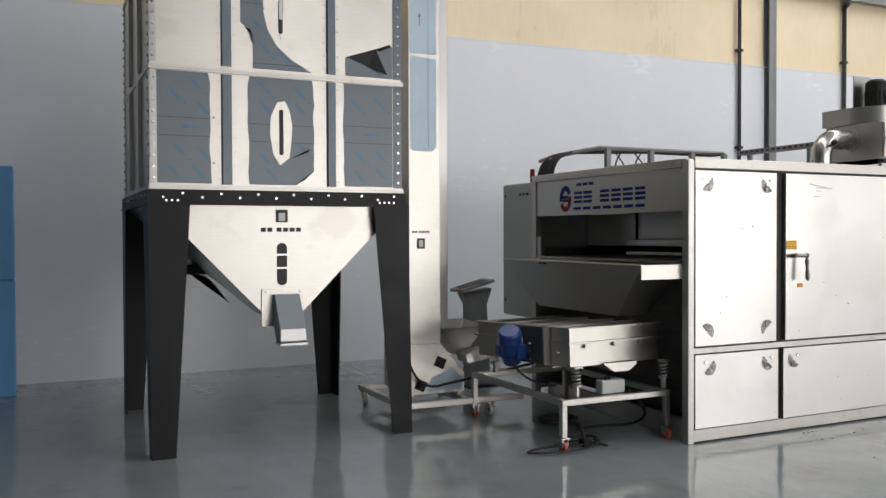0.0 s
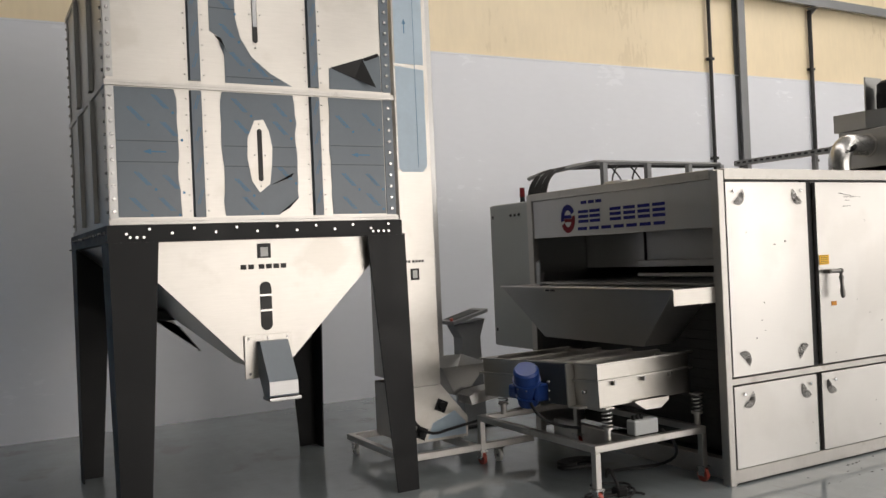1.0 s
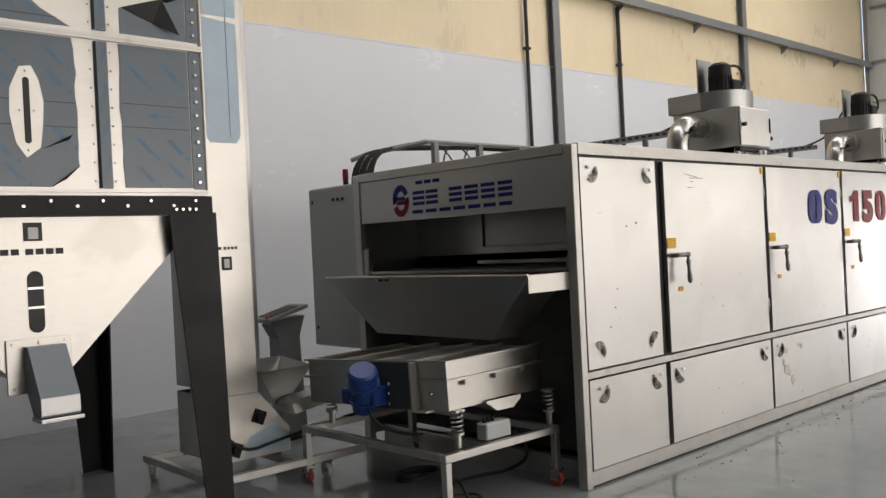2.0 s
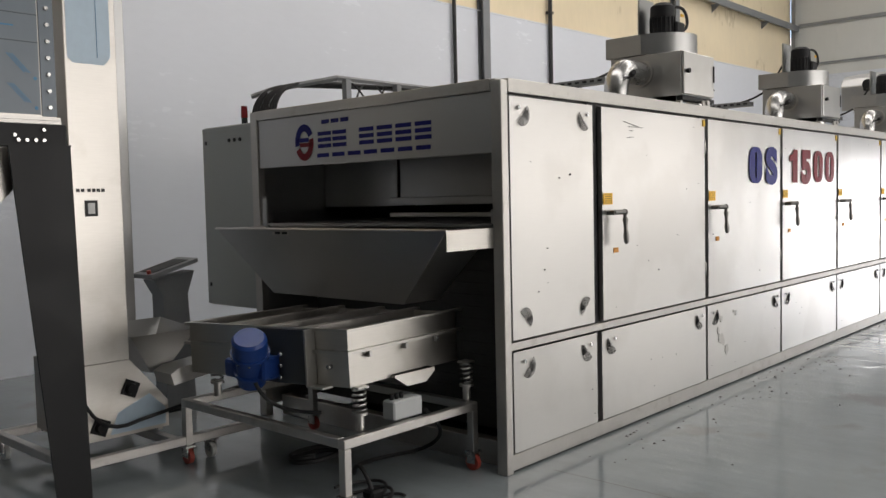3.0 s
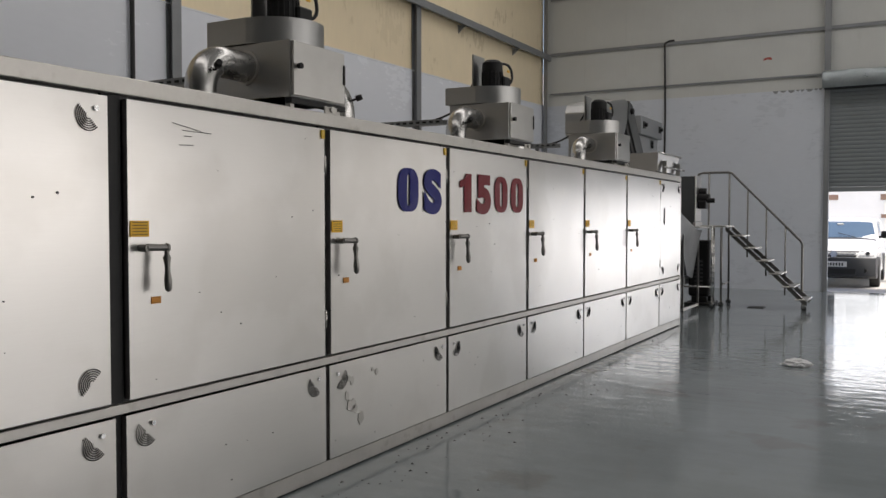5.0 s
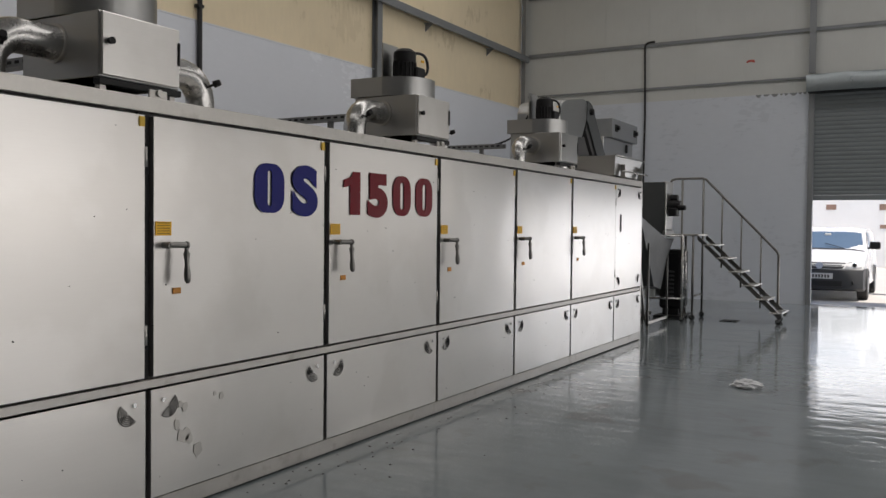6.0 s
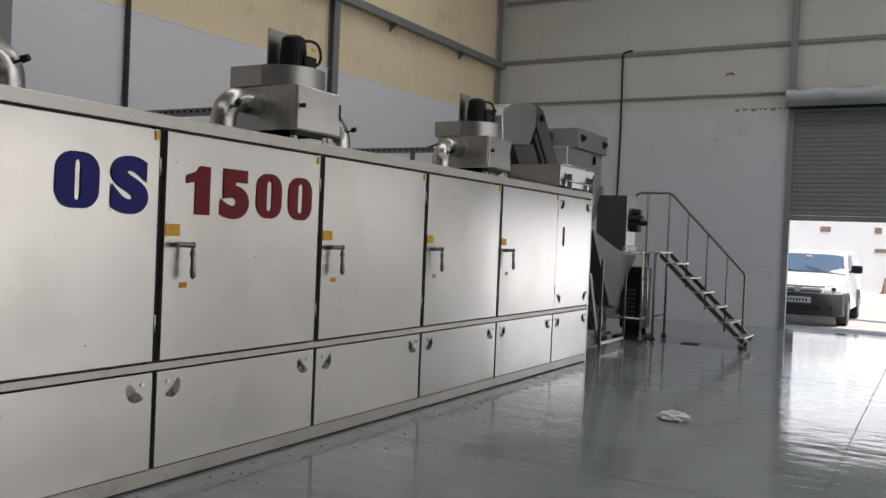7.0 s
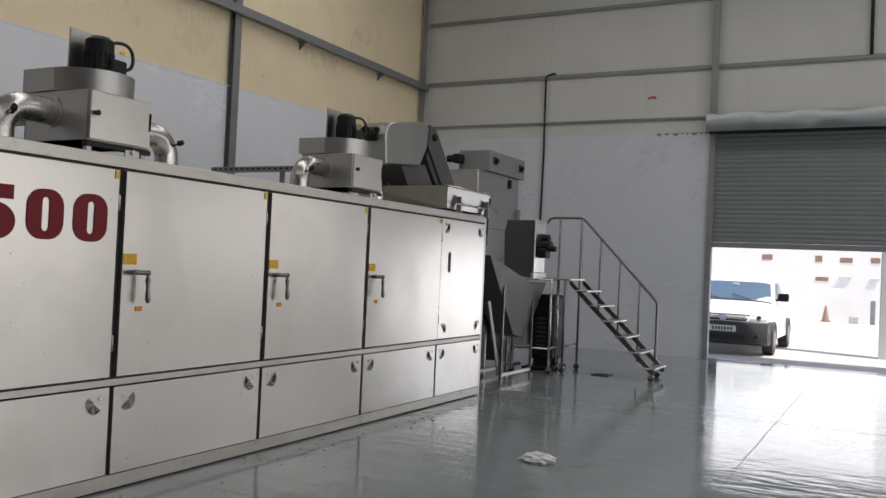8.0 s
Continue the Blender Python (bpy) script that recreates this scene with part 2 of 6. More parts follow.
def finish(name, bm, mat):
    bmesh.ops.recalc_face_normals(bm, faces=bm.faces[:])
    for e in bm.edges:
        if len(e.link_faces) == 2 and e.calc_face_angle(0) > 0.6:
            e.smooth = False
    me = bpy.data.meshes.new(name)
    bm.to_mesh(me)
    bm.free()
    me.materials.append(mat)
    return me


def thing(name, base, label, category, group="", kind=""):
    ob = new(name)
    ob.matrix_basis = Matrix.Translation(base)
    ob.empty_display_size = 0.1
    return tagged(ob, label, category, group, kind)


def part(name, bm, mat, parent, label=""):
    ob = new(name, finish(name, bm, mat) if isinstance(bm, bmesh.types.BMesh) else bm)
    ob.parent = parent
    if parent.type == "EMPTY":
        ob.matrix_parent_inverse = Matrix.Translation(-parent.matrix_basis.translation)
    if label:
        tagged(ob, label)
    return ob


def single(name, bm, mat, label, category, group="", kind=""):
    return tagged(new(name, finish(name, bm, mat)), label, category, group, kind)


def structure(name, bm, mat, label, category):
    return single(name, bm, mat, label, category, kind="structure")


def text_mesh(words, size, m, depth=0.001, xscale=1.0, bold=0.0):
    c = bpy.data.curves.new("words", "FONT")
    c.body, c.size, c.extrude, c.offset = words, size, depth, bold
    ob = bpy.data.objects.new("words", c)
    me = bpy.data.meshes.new_from_object(ob)
    bpy.data.objects.remove(ob)
    bpy.data.curves.remove(c)
    xs = [v.co.x for v in me.vertices]
    me.transform(Matrix.Translation((-min(xs), 0, 0)))
    me.transform(m @ Matrix.Diagonal((xscale, 1, 1, 1)))
    return me


def lettering(name, words, size, m, mat, parent, width=0.0, bold=0.0, depth=0.001):
    """Words along m's x axis; width fits them to a length."""
    me = text_mesh(words, size, Matrix.Identity(4), depth, 1.0, bold)
    xs = [v.co.x for v in me.vertices]
    k = width / max(max(xs) - min(xs), 1e-6) if width else 1.0
    me.transform(m @ Matrix.Diagonal((k, 1, 1, 1)))
    me.name = name
    me.materials.append(mat)
    return part(name, me, None, parent)


FACE_Y = Matrix(((1, 0, 0, 0), (0, 0, -1, 0), (0, 1, 0, 0), (0, 0, 0, 1)))      # reads when seen from -y
FACE_X = Matrix(((0, 0, -1, 0), (-1, 0, 0, 0), (0, 1, 0, 0), (0, 0, 0, 1)))     # reads when seen from -x


def at(x, y, z, face):
    return Matrix.Translation((x, y, z)) @ face


# ---- hall ----
T = 0.2
structure("floor", box(B(), HALL_X0 - T, HALL_Y0 - T, -0.15, HALL_X1 + T, HALL_Y1 + T, 0), FLOOR, "glossy grey epoxy factory floor with scuffs", "floor")
structure("ceiling", box(B(), HALL_X0 - T, HALL_Y0 - T, HALL_Z, HALL_X1 + T, HALL_Y1 + T, HALL_Z + T), ROOF, "pale steel roof sheeting of the hall", "ceiling")


def line(x):
    """Height of the top of the white cladding, which rises a little towards the end wall."""
    return 4.12 + 0.0095 * x


def along_wall(y0, y1, low, high):
    """A long slab on the north side whose edges may rise with x."""
    return plate(B(), [(HALL_X0, y0, low(HALL_X0)), (HALL_X1, y0, low(HALL_X1)), (HALL_X1, y0, high(HALL_X1)), (HALL_X0, y0, high(HALL_X0))], (0, y1 - y0, 0))


structure("wall_north", along_wall(HALL_Y1 + 0.02, HALL_Y1 + T, line, lambda x: HALL_Z), WALL_CREAM, "cream painted sandwich panel wall above white cladding", "wall")
structure("cladding_north", along_wall(HALL_Y1, HALL_Y1 + T, lambda x: 0.0, line), WALL_WHITE, "glossy white wall cladding with faint joints", "wall")
# Added out of view; its dark grey dims the west side and reflections.
structure("wall_west", box(B(), HALL_X0 - T, HALL_Y0 - T, 0, HALL_X0, HALL_Y1 + T, HALL_Z), GALV, "unseen plain grey end wall, added to keep the west side dim", "wall")
bm = B()
edges = [HALL_X0] + [e for wx, ww in WINDOWS for e in (wx - ww / 2, wx + ww / 2)] + [HALL_X1]
for i in range(0, len(edges), 2):
    box(bm, edges[i], HALL_Y0 - T, WIN_Z0, edges[i + 1], HALL_Y0, WIN_Z1)
box(bm, HALL_X0, HALL_Y0 - T, 0, HALL_X1, HALL_Y0, WIN_Z0)
box(bm, HALL_X0, HALL_Y0 - T, WIN_Z1, HALL_X1, HALL_Y0, HALL_Z)
structure("wall_south", bm, WALL_GREY, "pale grey panel wall with tall window openings", "wall")
for i, (wx, ww) in enumerate(WINDOWS):
    structure("window_%d" % (i + 1), box(B(), wx - ww / 2, HALL_Y0 - T + 0.01, WIN_Z0, wx + ww / 2, HALL_Y0 - T + 0.03, WIN_Z1), WHITE_PLASTIC, "tall frosted window sheet in the side wall", "window")
# Sheets behind the added roof lamps, out of view.
for rx in ADDED_ROOF_STRIPS:
    structure("rooflight", box(B(), rx - 0.75, -8.0, HALL_Z - 0.05, rx + 0.75, 9.0, HALL_Z - 0.003), WHITE_PLASTIC, "unseen frosted strip added under the roof to light the hall", "rooflight")
# end wall with the shutter opening
DOOR_Y0, DOOR_Y1, DOOR_H = -0.5, 3.74, 4.3
bm = B()
box(bm, HALL_X1, DOOR_Y1, 4.31, HALL_X1 + T, HALL_Y1, HALL_Z)
for y0, y1, z0, z1 in ((HALL_Y0, ADDED_WINDOW - 2.8, 0, HALL_Z), (ADDED_WINDOW + 2.8, DOOR_Y0, 0, HALL_Z), (ADDED_WINDOW - 2.8, ADDED_WINDOW + 2.8, 0, WIN_Z0), (ADDED_WINDOW - 2.8, ADDED_WINDOW + 2.8, WIN_Z1, HALL_Z)):
    box(bm, HALL_X1, y0, z0, HALL_X1 + T, y1, z1)
box(bm, HALL_X1, DOOR_Y0, DOOR_H, HALL_X1 + T, DOOR_Y1, HALL_Z)
structure("wall_east", bm, WALL_GREY, "pale grey ribbed sandwich panel end wall", "wall")
# Lower cladding in the darkened white that stands in for backlit shade.
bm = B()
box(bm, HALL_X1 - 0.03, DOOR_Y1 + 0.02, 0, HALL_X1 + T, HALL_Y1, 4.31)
structure("cladding_east", bm, WALL_WHITE_SHADED, "white lower cladding of the end wall, shade in its colour", "wall")
# Sheet closing the added, unseen opening behind its lamp.
structure("window_5", box(B(), HALL_X1 + T - 0.03, ADDED_WINDOW - 2.8, WIN_Z0, HALL_X1 + T - 0.01, ADDED_WINDOW + 2.8, WIN_Z1), WHITE_PLASTIC, "unseen frosted sheet added in the end wall for fill light", "window")
# joints of the white cladding, panel joints and steel sections
bm = B()
for z in (2.44,):
    box(bm, HALL_X0, HALL_Y1 - 0.003, z, HALL_X1 - 0.05, HALL_Y1 + 0.001, z + 0.006)
structure("trim_joint", bm, WALL_WHITE, "thin white joint strips of the wall cladding", "trim")
structure("trim_edge", along_wall(HALL_Y1 - 0.006, HALL_Y1 + 0.019, lambda x: line(x) - 0.012, lambda x: line(x) + 0.008), WALL_WHITE, "white capping strip on top of the cladding", "trim")


def column(x, y, w, d, z1, lab):
    bm = B()
    box(bm, x - w / 2, y - d, 0, x + w / 2, y - d + 0.012, z1)
    box(bm, x - w / 2, y - 0.014, 0, x + w / 2, y - 0.002, z1)
    box(bm, x - 0.006, y - d + 0.012, 0, x + 0.006, y - 0.014, z1)
    return single("steel_column", bm, GALV, lab, "column", "columns of the hall", "structure")


for x in (-8.0, 10.5, 16.38):
    column(x, HALL_Y1 + 0.01, 0.15, 0.12, HALL_Z, "grey painted steel column against the cream wall")
bm = B()
box(bm, HALL_X0, HALL_Y1 - 0.19, 5.44, HALL_X1, HALL_Y1 - 0.175, 5.56)
box(bm, HALL_X0, HALL_Y1 - 0.175, 5.545, HALL_X1, HALL_Y1 - 0.01, 5.56)
box(bm, HALL_X0, HALL_Y1 - 0.19, 5.425, HALL_X1, HALL_Y1 - 0.13, 5.44)
structure("girt_long", bm, GALV, "grey steel girt running along the cream wall", "girt")
for x in (5.4, 8.8, 12.2, 14.6, 18.08, 20.7):
    bm = B()
    plate(bm, [(x, HALL_Y1 - 0.01, 5.42), (x, HALL_Y1 - 0.2, 5.42), (x, HALL_Y1 - 0.01, 5.27)], (0.012, 0, 0))
    box(bm, x - 0.06, HALL_Y1 - 0.2, 5.408, x + 0.06, HALL_Y1 - 0.02, 5.422)
    single("girt_bracket", bm, GALV, "small grey steel bracket under the girt", "bracket", "brackets under the girt", "structure")
for x, mat_r in ((9.86, 0.028), (12.17, 0.035)):
    bm = B()
    tube(bm, [(x, HALL_Y1 - 0.05, 0.3), (x, HALL_Y1 - 0.05, 5.38)], mat_r, 10)
    box(bm, x - 0.05, HALL_Y1 - 0.08, 4.4, x + 0.05, HALL_Y1 - 0.002, 4.44)
    box(bm, x - 0.05, HALL_Y1 - 0.08, 2.9, x + 0.05, HALL_Y1 - 0.002, 2.94)
    single("cable_conduit", bm, RUBBER, "dark vertical cable conduit clipped to the wall", "conduit", "conduits on the long wall")
# end wall sections
for i, z in enumerate((4.58, 5.52, 6.86, 7.85)):
    bm = B()
    box(bm, HALL_X1 - 0.07, DOOR_Y1 + 0.02 if z < 4.7 else HALL_Y0, z, HALL_X1 - 0.055, HALL_Y1 - 0.2, z + (0.035 if z < 4.7 else 0.07))
    box(bm, HALL_X1 - 0.055, DOOR_Y1 + 0.02 if z < 4.7 else HALL_Y0, z + 0.025, HALL_X1 - 0.002, HALL_Y1 - 0.2, z + 0.035)
    single("girt_end", bm, GALV, "grey steel girt across the end wall", "girt", "girts of the end wall", "structure")
for y, w in ((3.76, 0.13), (HALL_Y1 - 0.1, 0.1), (-0.9, 0.13)):
    bm = B()
    z0 = 4.66 if y == 3.76 else 0
    box(bm, HALL_X1 - 0.15, y - w / 2, z0, HALL_X1 - 0.138, y + w / 2, HALL_Z)
    box(bm, HALL_X1 - 0.138, y - 0.006, z0, HALL_X1 - 0.04, y + 0.006, HALL_Z)
    single("steel_column", bm, GALV, "grey steel column on the end wall", "column", "columns of the hall", "structure")
bm = B()
for y in (1.15, 2.15, 3.17, 4.1, 5.1, 6.1, 7.12, 8.12, 9.12):
    box(bm, HALL_X1 - 0.006, y, 4.66 if y < 3.8 else 4.32, HALL_X1 + 0.001, y + 0.012, HALL_Z)
structure("trim_panel_joint", bm, WALL_GREY, "vertical joints of the grey end wall panels", "trim")
bm = B()
tube(bm, [(HALL_X1 - 0.06, 7.2, 2.0), (HALL_X1 - 0.06, 7.18, 4.0), (HALL_X1 - 0.07, 7.2, 5.52)] + arc((HALL_X1 - 0.07, 7.2, 5.52), (HALL_X1 - 0.07, 7.2, 5.62), (HALL_X1 - 0.09, 6.98, 5.61), 6), 0.022, 8)
single("power_cable", bm, RUBBER, "black power cable dropping down the white end wall", "cable")
bm = B()
tube(bm, [(HALL_X1 - 0.05, 1.12, 5.58), (HALL_X1 - 0.05, 1.12, HALL_Z - 0.01)], 0.03, 8)
single("cable_conduit", bm, RUBBER, "dark vertical conduit high on the end wall", "conduit")
bm = B()
plate(bm, [(HALL_X1 - 0.008, 4.88, 4.99), (HALL_X1 - 0.008, 4.98, 5.015), (HALL_X1 - 0.008, 5.06, 4.99), (HALL_X1 - 0.008, 5.05, 5.04), (HALL_X1 - 0.008, 4.97, 5.06), (HALL_X1 - 0.008, 4.9, 5.05)], (0.004, 0, 0))
single("wall_mark", bm, RED_PLASTIC, "small torn red sticker on the grey wall panel", "sticker")
bm = B()
random.seed(4)
y = 3.86
while y < 4.85:
    w = random.uniform(0.06, 0.16)
    plate(bm, [(HALL_X1 - 0.034, y, 4.31), (HALL_X1 - 0.034, y + w, 4.31), (HALL_X1 - 0.034, y + w * 0.7, 4.275 - random.uniform(0, 0.03)), (HALL_X1 - 0.034, y + w * 0.3, 4.28 - random.uniform(0, 0.03))], (0.003, 0, 0))
    y += w * 1.15
single("torn_edge", bm, GALV, "torn ragged cladding edge beside the shutter housing", "trim")

# roller shutter
shutter = thing("roller_shutter", (HALL_X1, 1.6, 0), "half-open grey steel roller shutter with dented housing", "shutter")
bm = B()
rows = 24
for i in range(rows):
    z0 = 2.22 + i * (4.3 - 2.22) / rows
    h = (4.3 - 2.22) / rows
    plate(bm, [(HALL_X1 + 0.016, DOOR_Y0, z0 + 0.004), (HALL_X1 + 0.007, DOOR_Y0, z0 + h * 0.2), (HALL_X1 + 0.002, DOOR_Y0, z0 + h * 0.5), (HALL_X1 + 0.006, DOOR_Y0, z0 + h * 0.8), (HALL_X1 + 0.016, DOOR_Y0, z0 + h)], (0, DOOR_Y1 - DOOR_Y0, 0))
    part("slat", bm, SHUTTER, shutter)
    bm = B()
# Added sheet behind the slats; blocks daylight leaking through their gaps.
box(bm, HALL_X1 + 0.018, DOOR_Y0, 2.23, HALL_X1 + 0.024, DOOR_Y1, 4.29)
part("curtain_back", bm, SHUTTER, shutter)
bm = B()
box(bm, HALL_X1 - 0.015, DOOR_Y0, 2.12, HALL_X1 + 0.04, DOOR_Y1, 2.22, 0.006)
part("bottom_bar", bm, SHUTTER, shutter)
for y in (DOOR_Y0 - 0.06, DOOR_Y1 - 0.02):
    part("guide_rail", box(B(), HALL_X1 - 0.09, y, 0, HALL_X1 + 0.06, y + 0.1, 4.28, 0.004), GALV, shutter)
bm = B()
ny = 40
prof = [(-0.40, 4.26), (-0.42, 4.32), (-0.41, 4.5), (-0.38, 4.60), (-0.02, 4.66)]
grid = []
for j in range(ny + 1):
    y = DOOR_Y0 - 0.2 + (DOOR_Y1 + 0.3 - DOOR_Y0) * j / ny
    grid.append([bm.verts.new((HALL_X1 + px + 0.02 * noise.noise((y * 2.2, k * 0.8, 3.0)), y, pz + 0.015 * noise.noise((y * 1.7, k, 8.0)))) for k, (px, pz) in enumerate(prof)])
for a, b in zip(grid, grid[1:]):
    for k in range(len(prof) - 1):
        bm.faces.new((a[k], b[k], b[k + 1], a[k + 1])).smooth = True
bm.faces.new(grid[0])
bm.faces.new(grid[-1][::-1])
part("housing", bm, SHUTTER_BOX, shutter, "dented galvanised housing")
part("lintel", box(B(), HALL_X1 - 0.3, DOOR_Y0 - 0.1, 4.26, HALL_X1 - 0.01, DOOR_Y1 + 0.08, 4.28), BLACK, shutter)

# ---- outside ----
structure("ground", box(B(), HALL_X1 + T, -300, -0.3, 600, 300, -0.02), CONCRETE, "sunlit pale concrete yard outside the shutter", "ground")
bm = B()
box(bm, HALL_X1 + T, DOOR_Y0 - 0.4, -0.15, HALL_X1 + 0.9, DOOR_Y1 + 0.3, 0.0)
structure("door_sill", bm, CONCRETE, "worn concrete threshold under the shutter", "sill")
far = thing("far_building", (44, -4, 0), "whitewashed building across the yard, dazzling in the sun", "building")
part("wall", box(B(), 44, -40, -0.1, 52, 30, 9.0), FACADE, far)
for y, z, w, h in ((3.29, 2.38, 0.26, 0.25), (2.17, 2.38, 0.46, 0.2), (1.18, 2.4, 0.34, 0.21), (3.03, 1.61, 0.49, 0.16), (0.1, 2.4, 0.45, 0.21), (-1.0, 2.4, 0.45, 0.21), (5.2, 2.4, 0.4, 0.22)):
    part("window", box(B(), 43.985, y, z, 44.02, y + w, z + h), BROWN, far)
part("ledge", box(B(), 43.93, 2.2, 1.765, 44.0, 2.64, 1.79), CONCRETE, far)
part("ledge", box(B(), 43.93, 1.18, 1.74, 44.0, 1.52, 1.765), CONCRETE, far)
single("concrete_block", box(B(), 43.2, 1.85, -0.02, 43.6, 2.2, 0.27, 0.02), CONCRETE, "grey concrete block lying in the sunlit yard", "block")
single("gate_post", box(B(), 43.3, 1.28, -0.02, 43.45, 1.46, 0.92, 0.02), GALV, "short grey post standing in the yard", "post")
bm = B()
cyl(bm, (43.4, 3.05, 0.0), (43.4, 3.05, 0.62), 0.14, 0.03, 16)
box(bm, 43.22, 2.87, -0.02, 43.58, 3.23, 0.03)
single("traffic_cone", bm, BROWN, "faded brown orange traffic cone in the yard", "cone")
bm = B()
box(bm, 26.2, 0.35, -0.1, 26.6, 0.9, 4.0, 0.02)
single("yard_pillar", bm, GREY_BOX, "pale rendered gate pillar standing in the yard", "pillar")

# ---- nut roasting oven ----
OX0, OX1, OY0, OY1, OZ = 4.35, 15.28, 5.05, 7.27, 2.15
oven = thing("tunnel_oven", (OX0, OY0, 0), "long stainless steel tunnel oven with insulated doors on the floor", "oven")
part("top_cover", box(B(), OX0 + 0.005, OY0 + 0.02, 2.10, OX1, OY1, OZ - 0.002), STEEL_FRAME, oven)
part("back_wall", box(B(), OX0 + 0.05, OY1 - 0.04, 0.08, OX1 - 0.02, OY1, 2.1), STEEL_DULL, oven)
part("end_wall", box(B(), OX1 - 0.05, OY0 + 0.02, 0.08, OX1 - 0.004, OY1 - 0.041, 2.099), STEEL_DULL, oven)
# Core, side and lower sheet are coloured dark for the shade inside the mouth.
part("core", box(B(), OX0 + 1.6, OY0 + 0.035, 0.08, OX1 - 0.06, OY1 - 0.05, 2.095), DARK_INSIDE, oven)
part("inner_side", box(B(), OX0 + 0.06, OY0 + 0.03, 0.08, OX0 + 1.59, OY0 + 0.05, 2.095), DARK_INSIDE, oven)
part("inner_back", box(B(), OX0 + 0.06, OY1 - 0.07, 0.08, OX0 + 1.59, OY1 - 0.045, 2.095), STEEL_DULL, oven)
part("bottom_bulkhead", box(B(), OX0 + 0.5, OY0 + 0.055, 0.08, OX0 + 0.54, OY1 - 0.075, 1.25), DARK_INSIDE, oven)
part("corner_post", box(B(), OX0, OY0 - 0.02, 0, OX0 + 0.06, OY0 + 0.05, OZ - 0.01, 0.004), STEEL_FRAME, oven)
part("corner_post", box(B(), OX0, OY1 - 0.075, 0, OX0 + 0.06, OY1 + 0.002, OZ - 0.01, 0.004), STEEL_FRAME, oven)
part("corner_post", box(B(), OX1 - 0.055, OY0 - 0.015, 0, OX1 + 0.001, OY0 + 0.05, OZ - 0.01, 0.004), STEEL_FRAME, oven)
part("front_beam", box(B(), OX0 - 0.003, OY0 + 0.052, 2.085, OX0 + 0.06, OY1 - 0.078, OZ, 0.003), STEEL_FRAME, oven)
part("top_rail", box(B(), OX0 + 0.062, OY0 - 0.022, 2.075, OX1 - 0.058, OY0 + 0.03, OZ + 0.002, 0.004), STEEL_FRAME, oven)
part("middle_rail", box(B(), OX0 + 0.062, OY0 - 0.008, 0.675, OX1 - 0.058, OY0 + 0.03, 0.72, 0.003), STEEL_FRAME, oven)
part("bottom_rail", box(B(), OX0 + 0.062, OY0 - 0.012, 0.012, OX1 - 0.058, OY0 + 0.03, 0.105, 0.004), STEEL_FRAME, oven)
EDGES = [4.415, 5.29] + [5.325 + 1.463 * k for k in range(1, 7)] + [15.22]
for k, x in enumerate(EDGES[1:-1]):
    part("mullion", box(B(), x - 0.055 if k == 0 else x - 0.035, OY0 + 0.012, 0.106, x + 0.045 if k == 0 else x + 0.035, OY0 + 0.032, 2.074), RUBBER, oven, "dark gap between the doors")
header = part("header_panel", box(B(), OX0 + 0.012, OY0 + 0.053, 1.755, OX0 + 0.045, OY1 - 0.079, 2.083, 0.003), STEEL_SIGN, oven)


def panel_sheet(x0, x1, z0, z1, bulge):
    """A pressed door sheet with folded edges and a slightly wavy face."""
    bm = B()
    nx, nz = 22, 22
    yf = OY0 - 0.022
    g = []
    for i in range(nx + 1):
        col = []
        for j in range(nz + 1):
            u, v = i / nx, j / nz
            x, z = x0 + u * (x1 - x0), z0 + v * (z1 - z0)
            edge = min(1, 7 * min(u, 1 - u)) * min(1, 7 * min(v, 1 - v))
            wave = bulge * (0.5 * noise.noise((x * 1.25, 1.3, z * 0.8)) + 0.14 * noise.noise((x * 3.1, 5.1, z * 2.2)))
            y = yf - edge * min(max(wave, -0.005), 0.0035)
            col.append(bm.verts.new((x, y, z)))
        g.append(col)
    for i in range(nx):
        for j in range(nz):
            bm.faces.new((g[i][j], g[i + 1][j], g[i + 1][j + 1], g[i][j + 1])).smooth = True
    ring = [g[i][0] for i in range(nx + 1)] + [g[nx][j] for j in range(1, nz + 1)] + [g[i][nz] for i in range(nx - 1, -1, -1)] + [g[0][j] for j in range(nz - 1, 0, -1)]
    back = [bm.verts.new((v.co.x, OY0 + 0.011, v.co.z)) for v in ring]
    for i in range(len(ring)):
        bm.faces.new((ring[i], back[i], back[(i + 1) % len(ring)], ring[(i + 1) % len(ring)]))
    bm.faces.new(back)
    return bm


def louvre(x, z, mirror, flip, parent, r=0.075):
    """A half-round stamped vent with its key lock."""
    y = OY0 - 0.026
    sx, sz = (-1 if mirror else 1), (-1 if flip else 1)
    bm = B()
    mid = math.atan2(-sz, sx)
    for i in range(6):
        rr = 0.014 + 0.0096 * i
        pts = [(x + rr * math.cos(a), y - 0.001, z + rr * math.sin(a)) for a in [mid + radians(-90 + 180 * k / 12) for k in range(13)]]
        tube(bm, pts, 0.0024, 4)
    part("vent", bm, BLACK_PLASTIC, parent, "dark half-round vent with curved slots")
    if not flip:
        bm = B()
        cyl(bm, (x - sx * 0.036, y + 0.004, z + sz * 0.034), (x - sx * 0.036, y - 0.008, z + sz * 0.034), 0.013, 0.011, 12)
        part("lock", bm, CHROME, parent)


